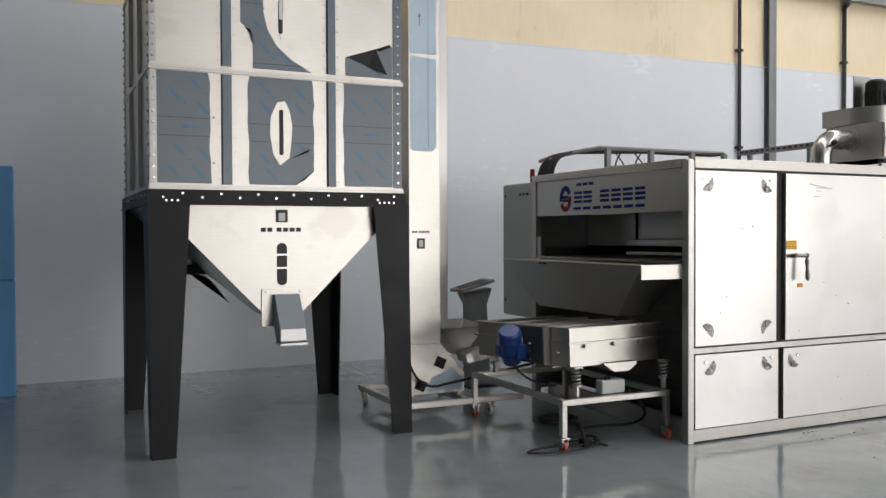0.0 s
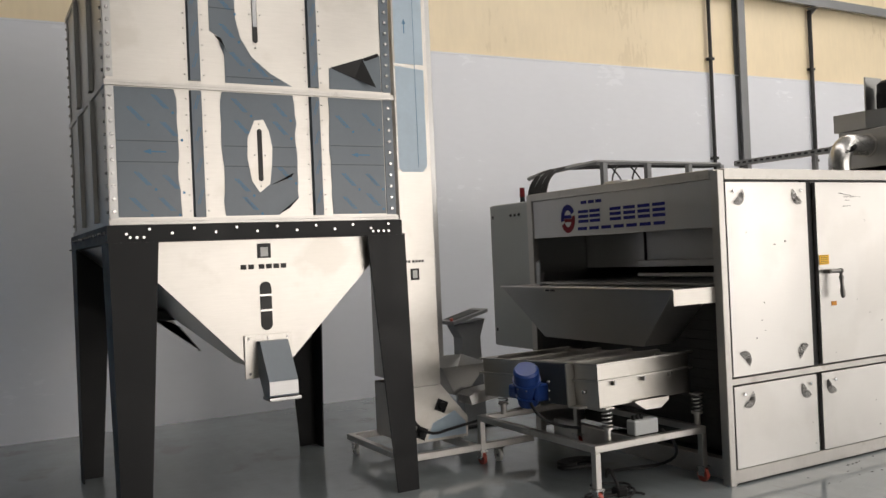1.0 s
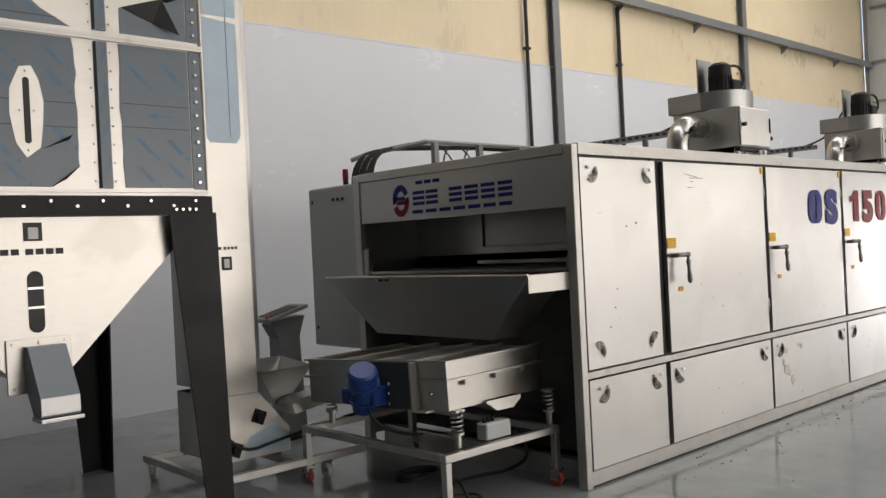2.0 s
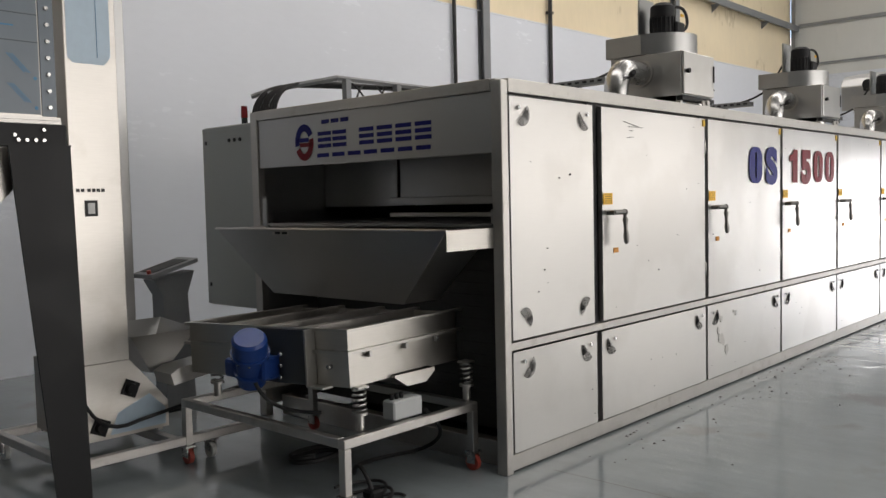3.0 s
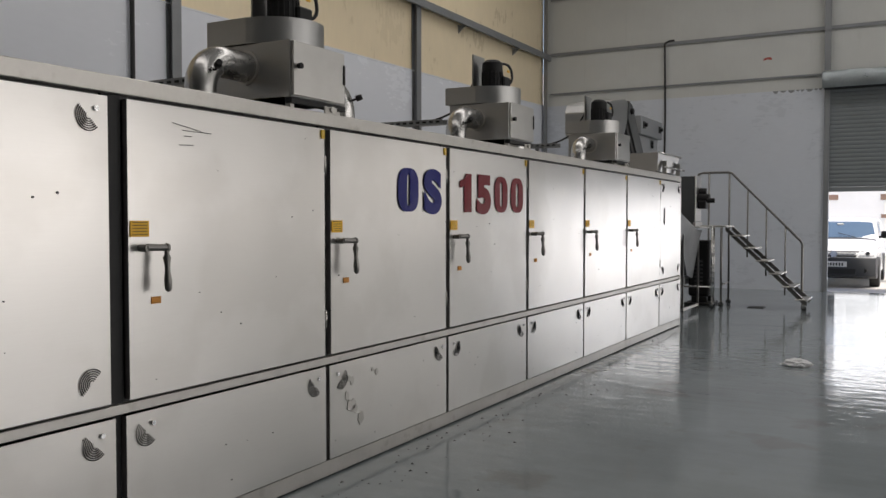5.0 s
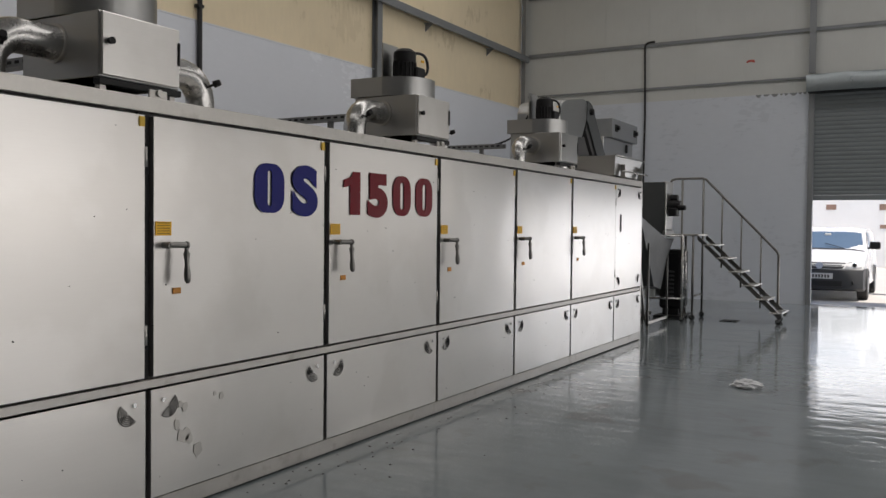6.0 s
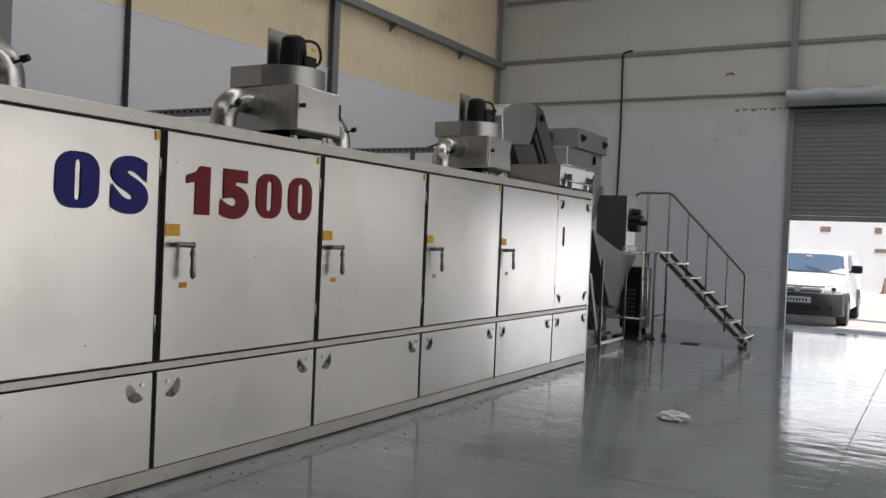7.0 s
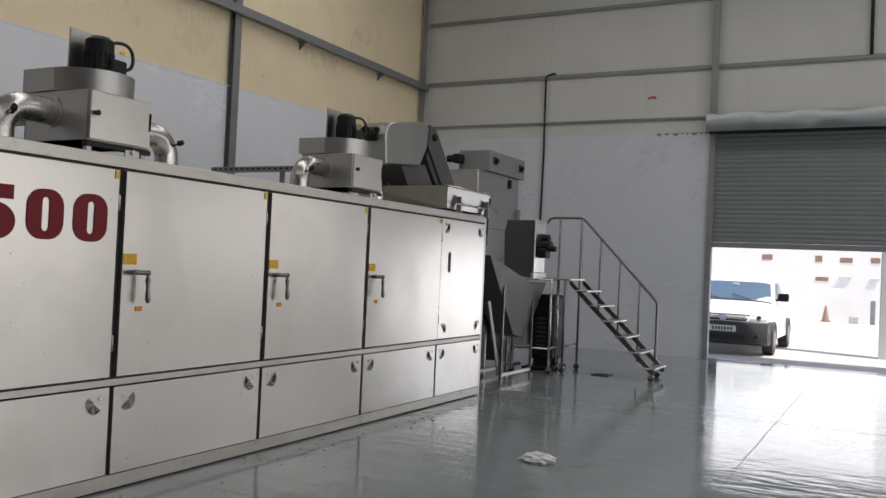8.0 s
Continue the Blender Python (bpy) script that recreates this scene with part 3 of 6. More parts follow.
def lever(x, z, parent):
    bm = B()
    y = OY0 - 0.026
    cyl(bm, (x - 0.07, y + 0.004, z), (x - 0.07, y - 0.05, z), 0.016, 0.016, 12)
    tube(bm, [(x - 0.07, y - 0.04, z + 0.003), (x + 0.032, y - 0.062, z)], 0.016, 12)
    cyl(bm, (x + 0.024, y - 0.06, z), (x + 0.036, y - 0.0625, z), 0.021, 0.019, 12)
    arm = bm
    bm = B()
    profile = ((0.012, 0.011), (0.03, 0.011), (0.045, 0.0185), (0.08, 0.013), (0.105, 0.0125), (0.15, 0.0185), (0.185, 0.0165), (0.198, 0.008))
    rings = [[bm.verts.new((x + 0.024 + r * math.cos(k * math.pi / 6), y - 0.062 - d * 0.05 + r * math.sin(k * math.pi / 6), z - d)) for k in range(12)] for d, r in profile]
    for low, high in zip(rings, rings[1:]):
        for k in range(12):
            bm.faces.new((low[k], high[k], high[(k + 1) % 12], low[(k + 1) % 12])).smooth = True
    bm.faces.new(rings[0])
    bm.faces.new(rings[-1][::-1])
    bmesh.ops.recalc_face_normals(bm, faces=bm.faces)
    handle = part("lever_handle", arm, STEEL_DARK, parent, "brushed steel lever handle")
    part("grip", bm, STEEL_DARK, handle)


def sticker(x, z, w, h, mat, parent, lines=0):
    y = OY0 - 0.0262
    ob = part("sticker", box(B(), x, y - 0.001, z, x + w, y + 0.003, z + h), mat, parent, "yellow warning sticker" if lines else "")
    for i in range(lines):
        zz = z + h * (0.12 + 0.76 * i / max(lines - 1, 1))
        part("print_bar", box(B(), x + w * 0.1, y - 0.0018, zz, x + w * 0.9, y - 0.0011, zz + h * 0.035), INK_BLACK, ob)


# upper doors
for k in range(8):
    x0, x1 = EDGES[k] + (0.004 if k == 0 else 0.052 if k == 1 else 0.034), EDGES[k + 1] - (0.05 if k == 0 else 0.024 if k < 7 else 0.004)
    if k == 6:
        x1 = EDGES[7] + 0.02
    if k == 7:
        x0 = EDGES[7] + 0.026
    d = part("door" if 0 < k < 7 else "end_panel", panel_sheet(x0, x1, 0.735, 2.058, 0.011), STEEL, oven)
    if 0 < k < 7:
        lever(x0 + 0.133, 1.405, d)
        sticker(x0 + 0.008, 1.455, 0.105, 0.072, YELLOW, d, 5)
        sticker(x0 + 0.123, 1.15, 0.055, 0.032, ORANGE, d, 2)
        part("catch", box(B(), x1 - 0.035, OY0 - 0.03, 2.0, x1 - 0.005, OY0 - 0.021, 2.05), LED_YELLOW, d)
        for z in (0.95, 1.85):
            bm = B()
            cyl(bm, (x1 + 0.008, OY0 - 0.02, z - 0.05), (x1 + 0.008, OY0 - 0.02, z + 0.05), 0.009, None, 10)
            part("hinge", bm, STEEL_FRAME, d)
    elif k == 0:
        for px, pz, mir, fl in ((x0 + 0.11, 1.965, False, False), (x1 - 0.1, 1.965, True, False), (x0 + 0.11, 0.84, False, True), (x1 - 0.1, 0.84, True, True)):
            louvre(px, pz, mir, fl, d)
    else:
        for px, pz, mir, fl in ((x0 + 0.11, 1.965, False, False), (x1 - 0.1, 1.965, True, False), (x0 + 0.11, 0.84, False, True), (x1 - 0.1, 0.84, True, True)):
            louvre(px, pz, mir, fl, d)
        bm = B()
        pts = [(14.33 + 0.028 * math.cos(a), OY0 - 0.0265, (1.665 if math.sin(a) > 0 else 1.495) + 0.03 * math.sin(a)) for a in [radians(22.5 * i + 11) for i in range(16)]]
        plate(bm, pts, (0, 0.004, 0))
        part("viewing_slot", bm, RUBBER, d, "dark oval viewing slot")
# lower doors
for k in range(8):
    x0, x1 = EDGES[k] + (0.004 if k == 0 else 0.03 if k == 1 else 0.018), EDGES[k + 1] - (0.028 if k == 0 else 0.018 if k < 7 else 0.004)
    d = part("lower_panel", panel_sheet(x0, x1, 0.112, 0.668, 0.007), STEEL, oven)
    if k == 0:
        louvre(x0 + 0.13, 0.575, False, False, d)
    else:
        louvre(x0 + 0.11, 0.575, True if k == 1 else False, False, d)
    louvre(x1 - 0.11, 0.575, True, False, d)
# grinding marks and scratches on the second door
bm = B()
for xa, za, xb, zb in ((5.6, 1.98, 5.78, 1.955), (5.66, 1.95, 5.85, 1.95), (5.67, 1.925, 5.72, 1.925), (5.64, 1.88, 5.73, 1.885)):
    tube(bm, [(xa, OY0 - 0.0265, za), (xb, OY0 - 0.0265, zb)], 0.0016, 4)
part("scratch", bm, INK_BLACK, oven)
bm = B()
for xs, zs, r in ((4.88, 1.62, 0.008), (4.99, 1.64, 0.011), (4.72, 1.1, 0.006), (4.66, 0.98, 0.006), (6.9, 1.2, 0.006), (8.95, 1.5, 0.006), (4.75, 1.22, 0.006), (6.05, 1.0, 0.008)):
    cyl(bm, (xs, OY0 - 0.02, zs), (xs, OY0 - 0.0275, zs), r * 0.6, r * 0.5, 8)
tagged(part("rivet_mark", bm, INK_BLACK, oven), kind="stuff")
random.seed(33)
bm = B()
for i in range(90):
    xs, zs, r = random.uniform(4.5, 15.1), random.choice((random.uniform(0.16, 0.62), random.uniform(0.8, 2.0))), random.uniform(0.0015, 0.004)
    cyl(bm, (xs, OY0 - 0.018, zs), (xs, OY0 - 0.0272, zs), r, r * 0.8, 6)
tagged(part("speck", bm, DARK_INSIDE, oven), kind="stuff")

# dried splashes on the third lower panel
for i, (sx0, sz0, sr) in enumerate(((6.975, 0.46, 0.022), (7.02, 0.395, 0.04), (7.06, 0.37, 0.026), (7.125, 0.30, 0.032), (7.0, 0.56, 0.018), (7.03, 0.545, 0.022), (7.25, 0.58, 0.012), (7.3, 0.56, 0.016))):
    bm = B()
    plate(bm, [(sx0 + sr * (1 + 0.5 * noise.noise((k * 0.9, i * 3.1, 0.5))) * math.cos(a), OY0 - 0.0275, sz0 + 1.15 * sr * (1 + 0.5 * noise.noise((k * 0.9, i * 3.1, 4.5))) * math.sin(a)) for k, a in enumerate([radians(22.5 * j) for j in range(16)])], (0, 0.003, 0))
    part("splash_mark", bm, STEEL_FRAME, oven, "dull dried splash on the steel")
# lettering on the doors


def heavy_ring(x0, x1, z0, z1, slot, tall):
    """A heavy condensed round letter: rounded block with a narrow slot."""
    bm = B()
    cx, cz = (x0 + x1) / 2, (z0 + z1) / 2
    loops = []
    for hw, hh, rad in (((x1 - x0) / 2, (z1 - z0) / 2, 0.1), (slot / 2, tall / 2, slot / 2 - 0.001)):
        pts = []
        for qx, qz, start in ((1, 1, 0), (-1, 1, 90), (-1, -1, 180), (1, -1, 270)):
            for k in range(7):
                a = radians(start + 15 * k)
                pts.append((cx + qx * (hw - rad) + rad * math.cos(a), cz + qz * (hh - rad) + rad * math.sin(a)))
        loops.append(pts)
    rings = [[bm.verts.new((x, OY0 - depth, z)) for x, z in loops[i]] for i, depth in ((0, 0.026), (0, 0.0285), (1, 0.0285), (1, 0.026))]
    for low, high in zip(rings, rings[1:] + rings[:1]):
        for k in range(28):
            bm.faces.new((low[k], low[(k + 1) % 28], high[(k + 1) % 28], high[k]))
    return bm


part("letter", heavy_ring(7.562, 7.826, 1.586, 1.88, 0.036, 0.21), INK_BLUE, oven)
lettering("letter", "S", 0.39, at(7.9, OY0 - 0.0285, 1.597, FACE_Y), INK_BLUE, oven, 0.252, 0.024)
bm = B()
plate(bm, [(x, OY0 - 0.0265, z) for x, z in ((8.505, 1.588), (8.625, 1.588), (8.625, 1.882), (8.54, 1.882), (8.515, 1.845), (8.434, 1.82), (8.434, 1.77), (8.505, 1.785))], (0, -0.002, 0))
part("digit", bm, INK_RED, oven)
lettering("digit", "5", 0.385, at(8.712, OY0 - 0.0285, 1.6, FACE_Y), INK_RED, oven, 0.254, 0.024)
for x0, x1 in ((9.038, 9.284), (9.354, 9.605)):
    part("digit", heavy_ring(x0, x1, 1.59, 1.885, 0.05, 0.2), INK_RED, oven)
# sign on the header panel
SX = OX0 + 0.0105


def sign_bars(y_left, z, w, h, count, mat, parent, name="sign_bar"):
    """A row of plain upright bars in place of a word."""
    step = w / count
    for i in range(count):
        y = y_left - i * step
        part(name, box(B(), SX - 0.001, y - step * 0.78, z, SX + 0.002, y, z + h), mat, parent)


for y in (6.55, 6.405, 6.155, 5.995, 5.835, 5.675):
    for z in (1.86, 1.9, 1.94):
        part("sign_block", box(B(), SX - 0.001, y - 0.13, z, SX + 0.002, y, z + 0.025), INK_BLUE, header)
sign_bars(6.51, 2.014, 0.28, 0.026, 3, INK_BLUE, header)
sign_bars(6.56, 1.8, 1.04, 0.026, 7, INK_BLUE, header)
# round emblem: two hooked half rings
for sgn, mat in ((1, INK_BLUE), (-1, INK_RED)):
    bm = B()
    cy, cz = 6.69, 1.905
    base = 0 if sgn > 0 else 180
    angles = [radians(base - 12 + 165 * i / 16) for i in range(17)]
    outer = [(SX - 0.001, cy + 0.094 * math.cos(a), cz + 0.12 * math.sin(a)) for a in angles]
    inner = [(SX - 0.001, cy + 0.05 * math.cos(a), cz + 0.072 * math.sin(a)) for a in angles[::-1]]
    plate(bm, outer + inner, (0.003, 0, 0))
    part("emblem", bm, mat, header)
    bm = B()
    box(bm, SX - 0.001, cy - 0.045 if sgn > 0 else cy - 0.086, cz + 0.002 if sgn > 0 else cz - 0.03, SX + 0.0021, cy + 0.086 if sgn > 0 else cy + 0.045, cz + 0.03 if sgn > 0 else cz - 0.002)
    part("emblem_bar", bm, mat, header)

# belt and rollers in the mouth
belt = part("belt", box(B(), OX0 + 0.02, OY0 + 0.062, 1.352, OX0 + 1.58, OY1 - 0.092, 1.3595), MESH, oven, "slatted dark steel conveyor belt")
for i in range(30):
    x = OX0 + 0.0 + i * 0.05
    part("belt_slat", box(B(), x, OY0 + 0.06, 1.36, x + 0.034, OY1 - 0.09, 1.372), MESH, belt)
for x in (OX0 + 0.06, OX0 + 1.2):
    bm = B()
    cyl(bm, (x, OY0 + 0.056, 1.31), (x, OY1 - 0.08, 1.31), 0.05, None, 16)
    part("roller", bm, STEEL_DULL, oven)
for y in (OY0 + 0.09, OY1 - 0.13):
    part("belt_rail", box(B(), OX0 + 0.07, y, 1.25, OX0 + 1.55, y + 0.03, 1.45), STEEL_DULL, oven)
part("inner_panel", box(B(), OX0 + 0.62, OY0 + 0.056, 1.5, OX0 + 0.63, 6.42, 2.09, 0.002), STEEL_DULL, oven)
part("inner_panel", box(B(), OX0 + 0.6, 6.425, 1.47, OX0 + 0.61, OY1 - 0.075, 2.09, 0.002), STEEL_DULL, oven)
part("inner_bar", box(B(), OX0 + 0.5, OY0 + 0.06, 1.475, OX0 + 0.56, 6.4, 1.53, 0.004), STEEL_DULL, oven)
part("inner_bar", box(B(), OX0 + 0.4, OY0 + 0.06, 1.4, OX0 + 0.44, 6.3, 1.43, 0.004), STEEL_FRAME, oven)
bm = B()
box(bm, OX0 + 0.01, OY1 - 0.16, 1.28, OX0 + 0.03, OY1 - 0.08, 1.56, 0.02)
part("bearing_plate", bm, STEEL_DULL, oven)
# Faint bars, with the shade under the belt in their colour.
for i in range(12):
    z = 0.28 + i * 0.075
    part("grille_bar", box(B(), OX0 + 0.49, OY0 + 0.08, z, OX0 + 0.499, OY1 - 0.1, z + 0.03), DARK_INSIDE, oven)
part("foot_plate", box(B(), OX0 + 0.12, OY0 + 0.1, 0.0, OX0 + 0.2, OY1 - 0.1, 0.14, 0.004), STEEL_FRAME, oven)

# infeed chute
chute = part("infeed_chute", plate(B(), [(3.96, 5.09, 1.352), (3.96, 7.14, 1.352), (4.06, 6.67, 0.94), (4.06, 5.5, 0.94)], (0.004, 0, 0)), STEEL_DULL, oven)
part("side_plate", plate(B(), [(3.962, 5.088, 1.352), (4.345, 5.088, 1.352), (4.345, 5.088, 1.245), (3.962, 5.088, 1.245)], (0, 0.004, 0)), STEEL_BIN, chute)
bm = B()
plate(bm, [(3.964, 5.094, 1.34), (4.345, 5.094, 1.34), (4.345, 5.5, 0.942), (4.062, 5.5, 0.942)], (0, 0.004, 0.003))
part("slant_plate", bm, STEEL, chute)
bm = B()
plate(bm, [(3.964, 7.136, 1.35), (4.345, 7.136, 1.35), (4.345, 6.67, 0.945), (4.06, 6.67, 0.945)], (0, -0.004, 0.003))
part("slant_plate", bm, STEEL, chute)
part("rim", box(B(), 3.95, 5.084, 1.345, 3.968, 7.145, 1.358, 0.003), STEEL, chute)
bm = B()
box(bm, 3.9575, 6.37, 1.315, 3.96, 6.53, 1.34)
tag_plate = part("name_plate", bm, STEEL_FRAME, chute)
for i in range(2):
    part("plate_bar", box(B(), 3.9555, 6.445 - i * 0.068, 1.321, 3.9565, 6.5 - i * 0.068, 1.336), INK_BLACK, tag_plate)

# ---- control cabinet, beacon, cable tray ----
cab = thing("control_cabinet", (4.8, 7.8, 0), "grey enamelled control cabinet beside the oven mouth", "cabinet")
part("body", box(B(), 4.6, 7.33, 0.71, 4.98, 8.24, 2.12, 0.006), CABINET, cab)
door = part("door", box(B(), 4.575, 7.335, 0.72, 4.598, 8.235, 2.11, 0.004), CABINET, cab)
for z in (0.86, 1.98):
    part("hinge", box(B(), 4.568, 8.17, z, 4.576, 8.19, z + 0.03, 0.002), BLACK_PLASTIC, door)
for y in (7.72, 7.79, 7.86):
    bm = B()
    cyl(bm, (4.577, y, 2.0), (4.565, y, 2.0), 0.014, None, 12)
    part("indicator", bm, INK_BLACK, door)
part("handle", box(B(), 4.56, 7.37, 1.38, 4.576, 7.4, 1.52, 0.004), BLACK_PLASTIC, door)
for z in (0.85, 1.9):
    part("bracket", box(B(), 4.7, OY1 - 0.002, z, 4.74, 7.331, z + 0.06), STEEL_FRAME, cab)
bm = B()
cyl(bm, (4.72, 7.86, 2.12), (4.72, 7.86, 2.18), 0.024, None, 14)
beacon = single("signal_beacon", bm, BLACK_PLASTIC, "small red signal beacon on the control cabinet", "beacon")
bm = B()
cyl(bm, (4.72, 7.86, 2.18), (4.72, 7.86, 2.27), 0.028, 0.024, 14)
part("lens", bm, BEACON, beacon)
tray = thing("cable_tray", (5.16, 7.25, 2.15), "grey steel cable tray with bundled black cables above the oven", "cable tray")
RAIL = [(4.85, 7.72, 2.36), (4.95, 7.6, 2.41), (5.15, 7.25, 2.46), (6.8, 7.25, 2.46)]
for off in (0, 0.22):
    part("rail", tube(B(), [(x, y + off, z) for x, y, z in RAIL], 0.02, 4), GALV, tray)
for x in (5.2, 5.75, 6.3, 6.75):
    part("bracket", box(B(), x, 7.2, 2.149, x + 0.05, 7.25, 2.45), GALV, tray)
for i in range(9):
    y = 7.52 + 0.035 * i
    bm = B()
    tube(bm, [(4.75, y, 2.12)] + arc((4.75, y, 2.14), (4.76, y, 2.42), (5.05, y - 0.1 * (i % 3) * 0.4, 2.44), 8) + [(5.9, 7.3 + 0.015 * i, 2.45), (6.8, 7.29 + 0.015 * i, 2.45)], 0.012, 6)
    part("cable", bm, RUBBER, tray)
for x in (5.35, 5.6):
    bm = B()
    tube(bm, arc((x, 7.3, 2.44), (x + 0.02, 7.1, 2.28), (x + 0.14, 7.24, 2.16), 8) , 0.008, 6)
    tube(bm, arc((x + 0.12, 7.3, 2.44), (x - 0.1, 7.2, 2.3), (x - 0.02, 7.2, 2.16), 8), 0.008, 6)
    part("loose_cable", bm, RUBBER, tray)
bm = B()
cyl(bm, (5.25, 6.95, 2.148), (5.25, 6.95, 2.25), 0.25, 0.2, 24)
single("exhaust_cowl", bm, STEEL_DULL, "low round stainless exhaust cowl on the oven roof", "cowl")


# ---- fan units on the oven roof ----
def fan_unit(x, lab):
    f = thing("fan_unit", (x, 5.4, 2.15), lab, "fan", "fan units on the oven roof")
    base = OZ + 0.001
    bm = B()
    box(bm, x - 0.285, 5.1, 2.225, x + 0.225, 5.68, 2.545, 0.004)
    part("box", bm, STEEL_DULL, f)
    d = part("box_door", box(B(), x - 0.275, 5.082, 2.235, x + 0.215, 5.099, 2.54, 0.004), STEEL, f)
    bm = B()
    cyl(bm, (x - 0.235, 5.083, 2.40), (x - 0.235, 5.055, 2.40), 0.014, 0.018, 12)
    part("knob", bm, BLACK_PLASTIC, d)
    part("hinge", box(B(), x + 0.2, 5.075, 2.35, x + 0.213, 5.083, 2.47, 0.002), BLACK_PLASTIC, d)
    # scroll casing: square on one side, round on the other
    bm = B()
    pts = [(x - 0.29, 5.72, 2.55), (x - 0.29, 5.42, 2.55)]
    pts += [(x - 0.01 + 0.275 * math.cos(a), 5.42 + 0.285 * math.sin(a), 2.55) for a in [radians(188 + 262 * i / 26) for i in range(27)]]
    pts += [(x - 0.01, 5.72, 2.55)]
    plate(bm, pts, (0, 0, 0.15))
    bm.normal_update()
    for fc in bm.faces:
        fc.smooth = abs(fc.normal.z) < 0.5 and fc.calc_area() < 0.012
    part("scroll_casing", bm, STEEL_DULL, f)
    part("motor_bracket", plate(B(), [(x - 0.09, 5.545, 2.701), (x + 0.17, 5.545, 2.701), (x + 0.14, 5.545, 3.02), (x - 0.085, 5.545, 3.02)], (0, 0.012, 0)), STEEL_DULL, f)
    bm = B()
    cyl(bm, (x + 0.05, 5.420, 2.701), (x + 0.05, 5.420, 2.86), 0.094, 0.09, 20)
    box(bm, x + 0.05, 5.300, 2.72, x + 0.19, 5.410, 2.83, 0.012)
    motor = part("motor", bm, BLACK_PLASTIC, f, "black electric motor")
    for i in range(18):
        a = 2 * math.pi * i / 18
        px, py = x + 0.05 + 0.092 * math.cos(a), 5.42 + 0.092 * math.sin(a)
        part("fin", box(B(), px - 0.005, py - 0.005, 2.73, px + 0.005, py + 0.005, 2.87), BLACK_PLASTIC, motor)
    bm = B()
    cyl(bm, (x + 0.05, 5.420, 2.86), (x + 0.05, 5.420, 2.95), 0.096, 0.092, 20)
    cyl(bm, (x + 0.05, 5.420, 2.95), (x + 0.05, 5.420, 2.975), 0.092, 0.06, 20)
    part("motor_cap", bm, BLACK_PLASTIC, motor)
    bm = B()
    tube(bm, arc((x + 0.12, 5.380, 2.95), (x + 0.25, 5.320, 2.99), (x + 0.24, 5.310, 2.84), 8) + arc((x + 0.24, 5.310, 2.84), (x + 0.23, 5.310, 2.77), (x + 0.185, 5.340, 2.78), 4)[1:], 0.012, 8)
    part("motor_cable", bm, RUBBER, motor)
    bm = B()
    box(bm, x + 0.12, 5.298, 2.87, x + 0.16, 5.306, 2.89)
    part("rating_plate", bm, YELLOW, motor)
    # elbows left and right
    for s in (-1, 1):
        y = 5.42 if s < 0 else 5.5
        reach = 0.44 if s < 0 else 0.56
        bm = B()
        x0 = x + (-0.286 if s < 0 else 0.226)
        xe = x + s * (0.21 + reach - 0.16)
        pts = [(x0, y, 2.41), (xe, y, 2.41)] + quarter((xe, y, 2.25), (0, 0, 0.16), (s * 0.16, 0, 0), 10)[1:] + [(xe + s * 0.16, y, base)]
        tube(bm, pts, 0.086, 20)
        el = part("elbow_pipe", bm, STEEL_PIPE, f, "polished stainless elbow pipe")
        bm = B()
        cyl(bm, (x0, y, 2.41), (x0 + s * 0.012, y, 2.41), 0.1, None, 20)
        part("flange", bm, STEEL_FRAME, el)
        bm = B()
        ex = xe + s * 0.1
        cyl(bm, (ex + s * 0.02, y - 0.06, 2.33), (ex + s * 0.06, y - 0.13, 2.36), 0.008, None, 8)
        cyl(bm, (ex + s * 0.055, y - 0.12, 2.358), (ex + s * 0.075, y - 0.155, 2.372), 0.022, 0.018, 10)
        part("damper_knob", bm, BLACK_PLASTIC, el)
    for px in (x - 0.26, x + 0.18):
        for py in (5.12, 5.62):
            part("leg", box(B(), px, py, base, px + 0.035, py + 0.035, 2.224), STEEL_FRAME, f)
    part("stand", box(B(), x - 0.285, 5.09, 2.19, x + 0.235, 5.14, 2.222, 0.003), BLACK, f)
    part("stand", box(B(), x - 0.285, 5.64, 2.19, x + 0.235, 5.67, 2.222, 0.003), BLACK, f)
    bm = B()
    box(bm, x + 0.0, 5.07, base, x + 0.12, 5.082, base + 0.05, 0.004)
    cyl(bm, (x + 0.06, 5.07, base + 0.035), (x + 0.06, 5.055, base + 0.035), 0.018, None, 10)
    part("lifting_eye", bm, STEEL_FRAME, f)
    return f


fan = fan_unit(6.83, "stainless fan unit with black motor on the oven roof")
for dx in (2.93, 5.88):
    copy_thing(fan, pose(6.83 + dx, 5.4, 2.15))
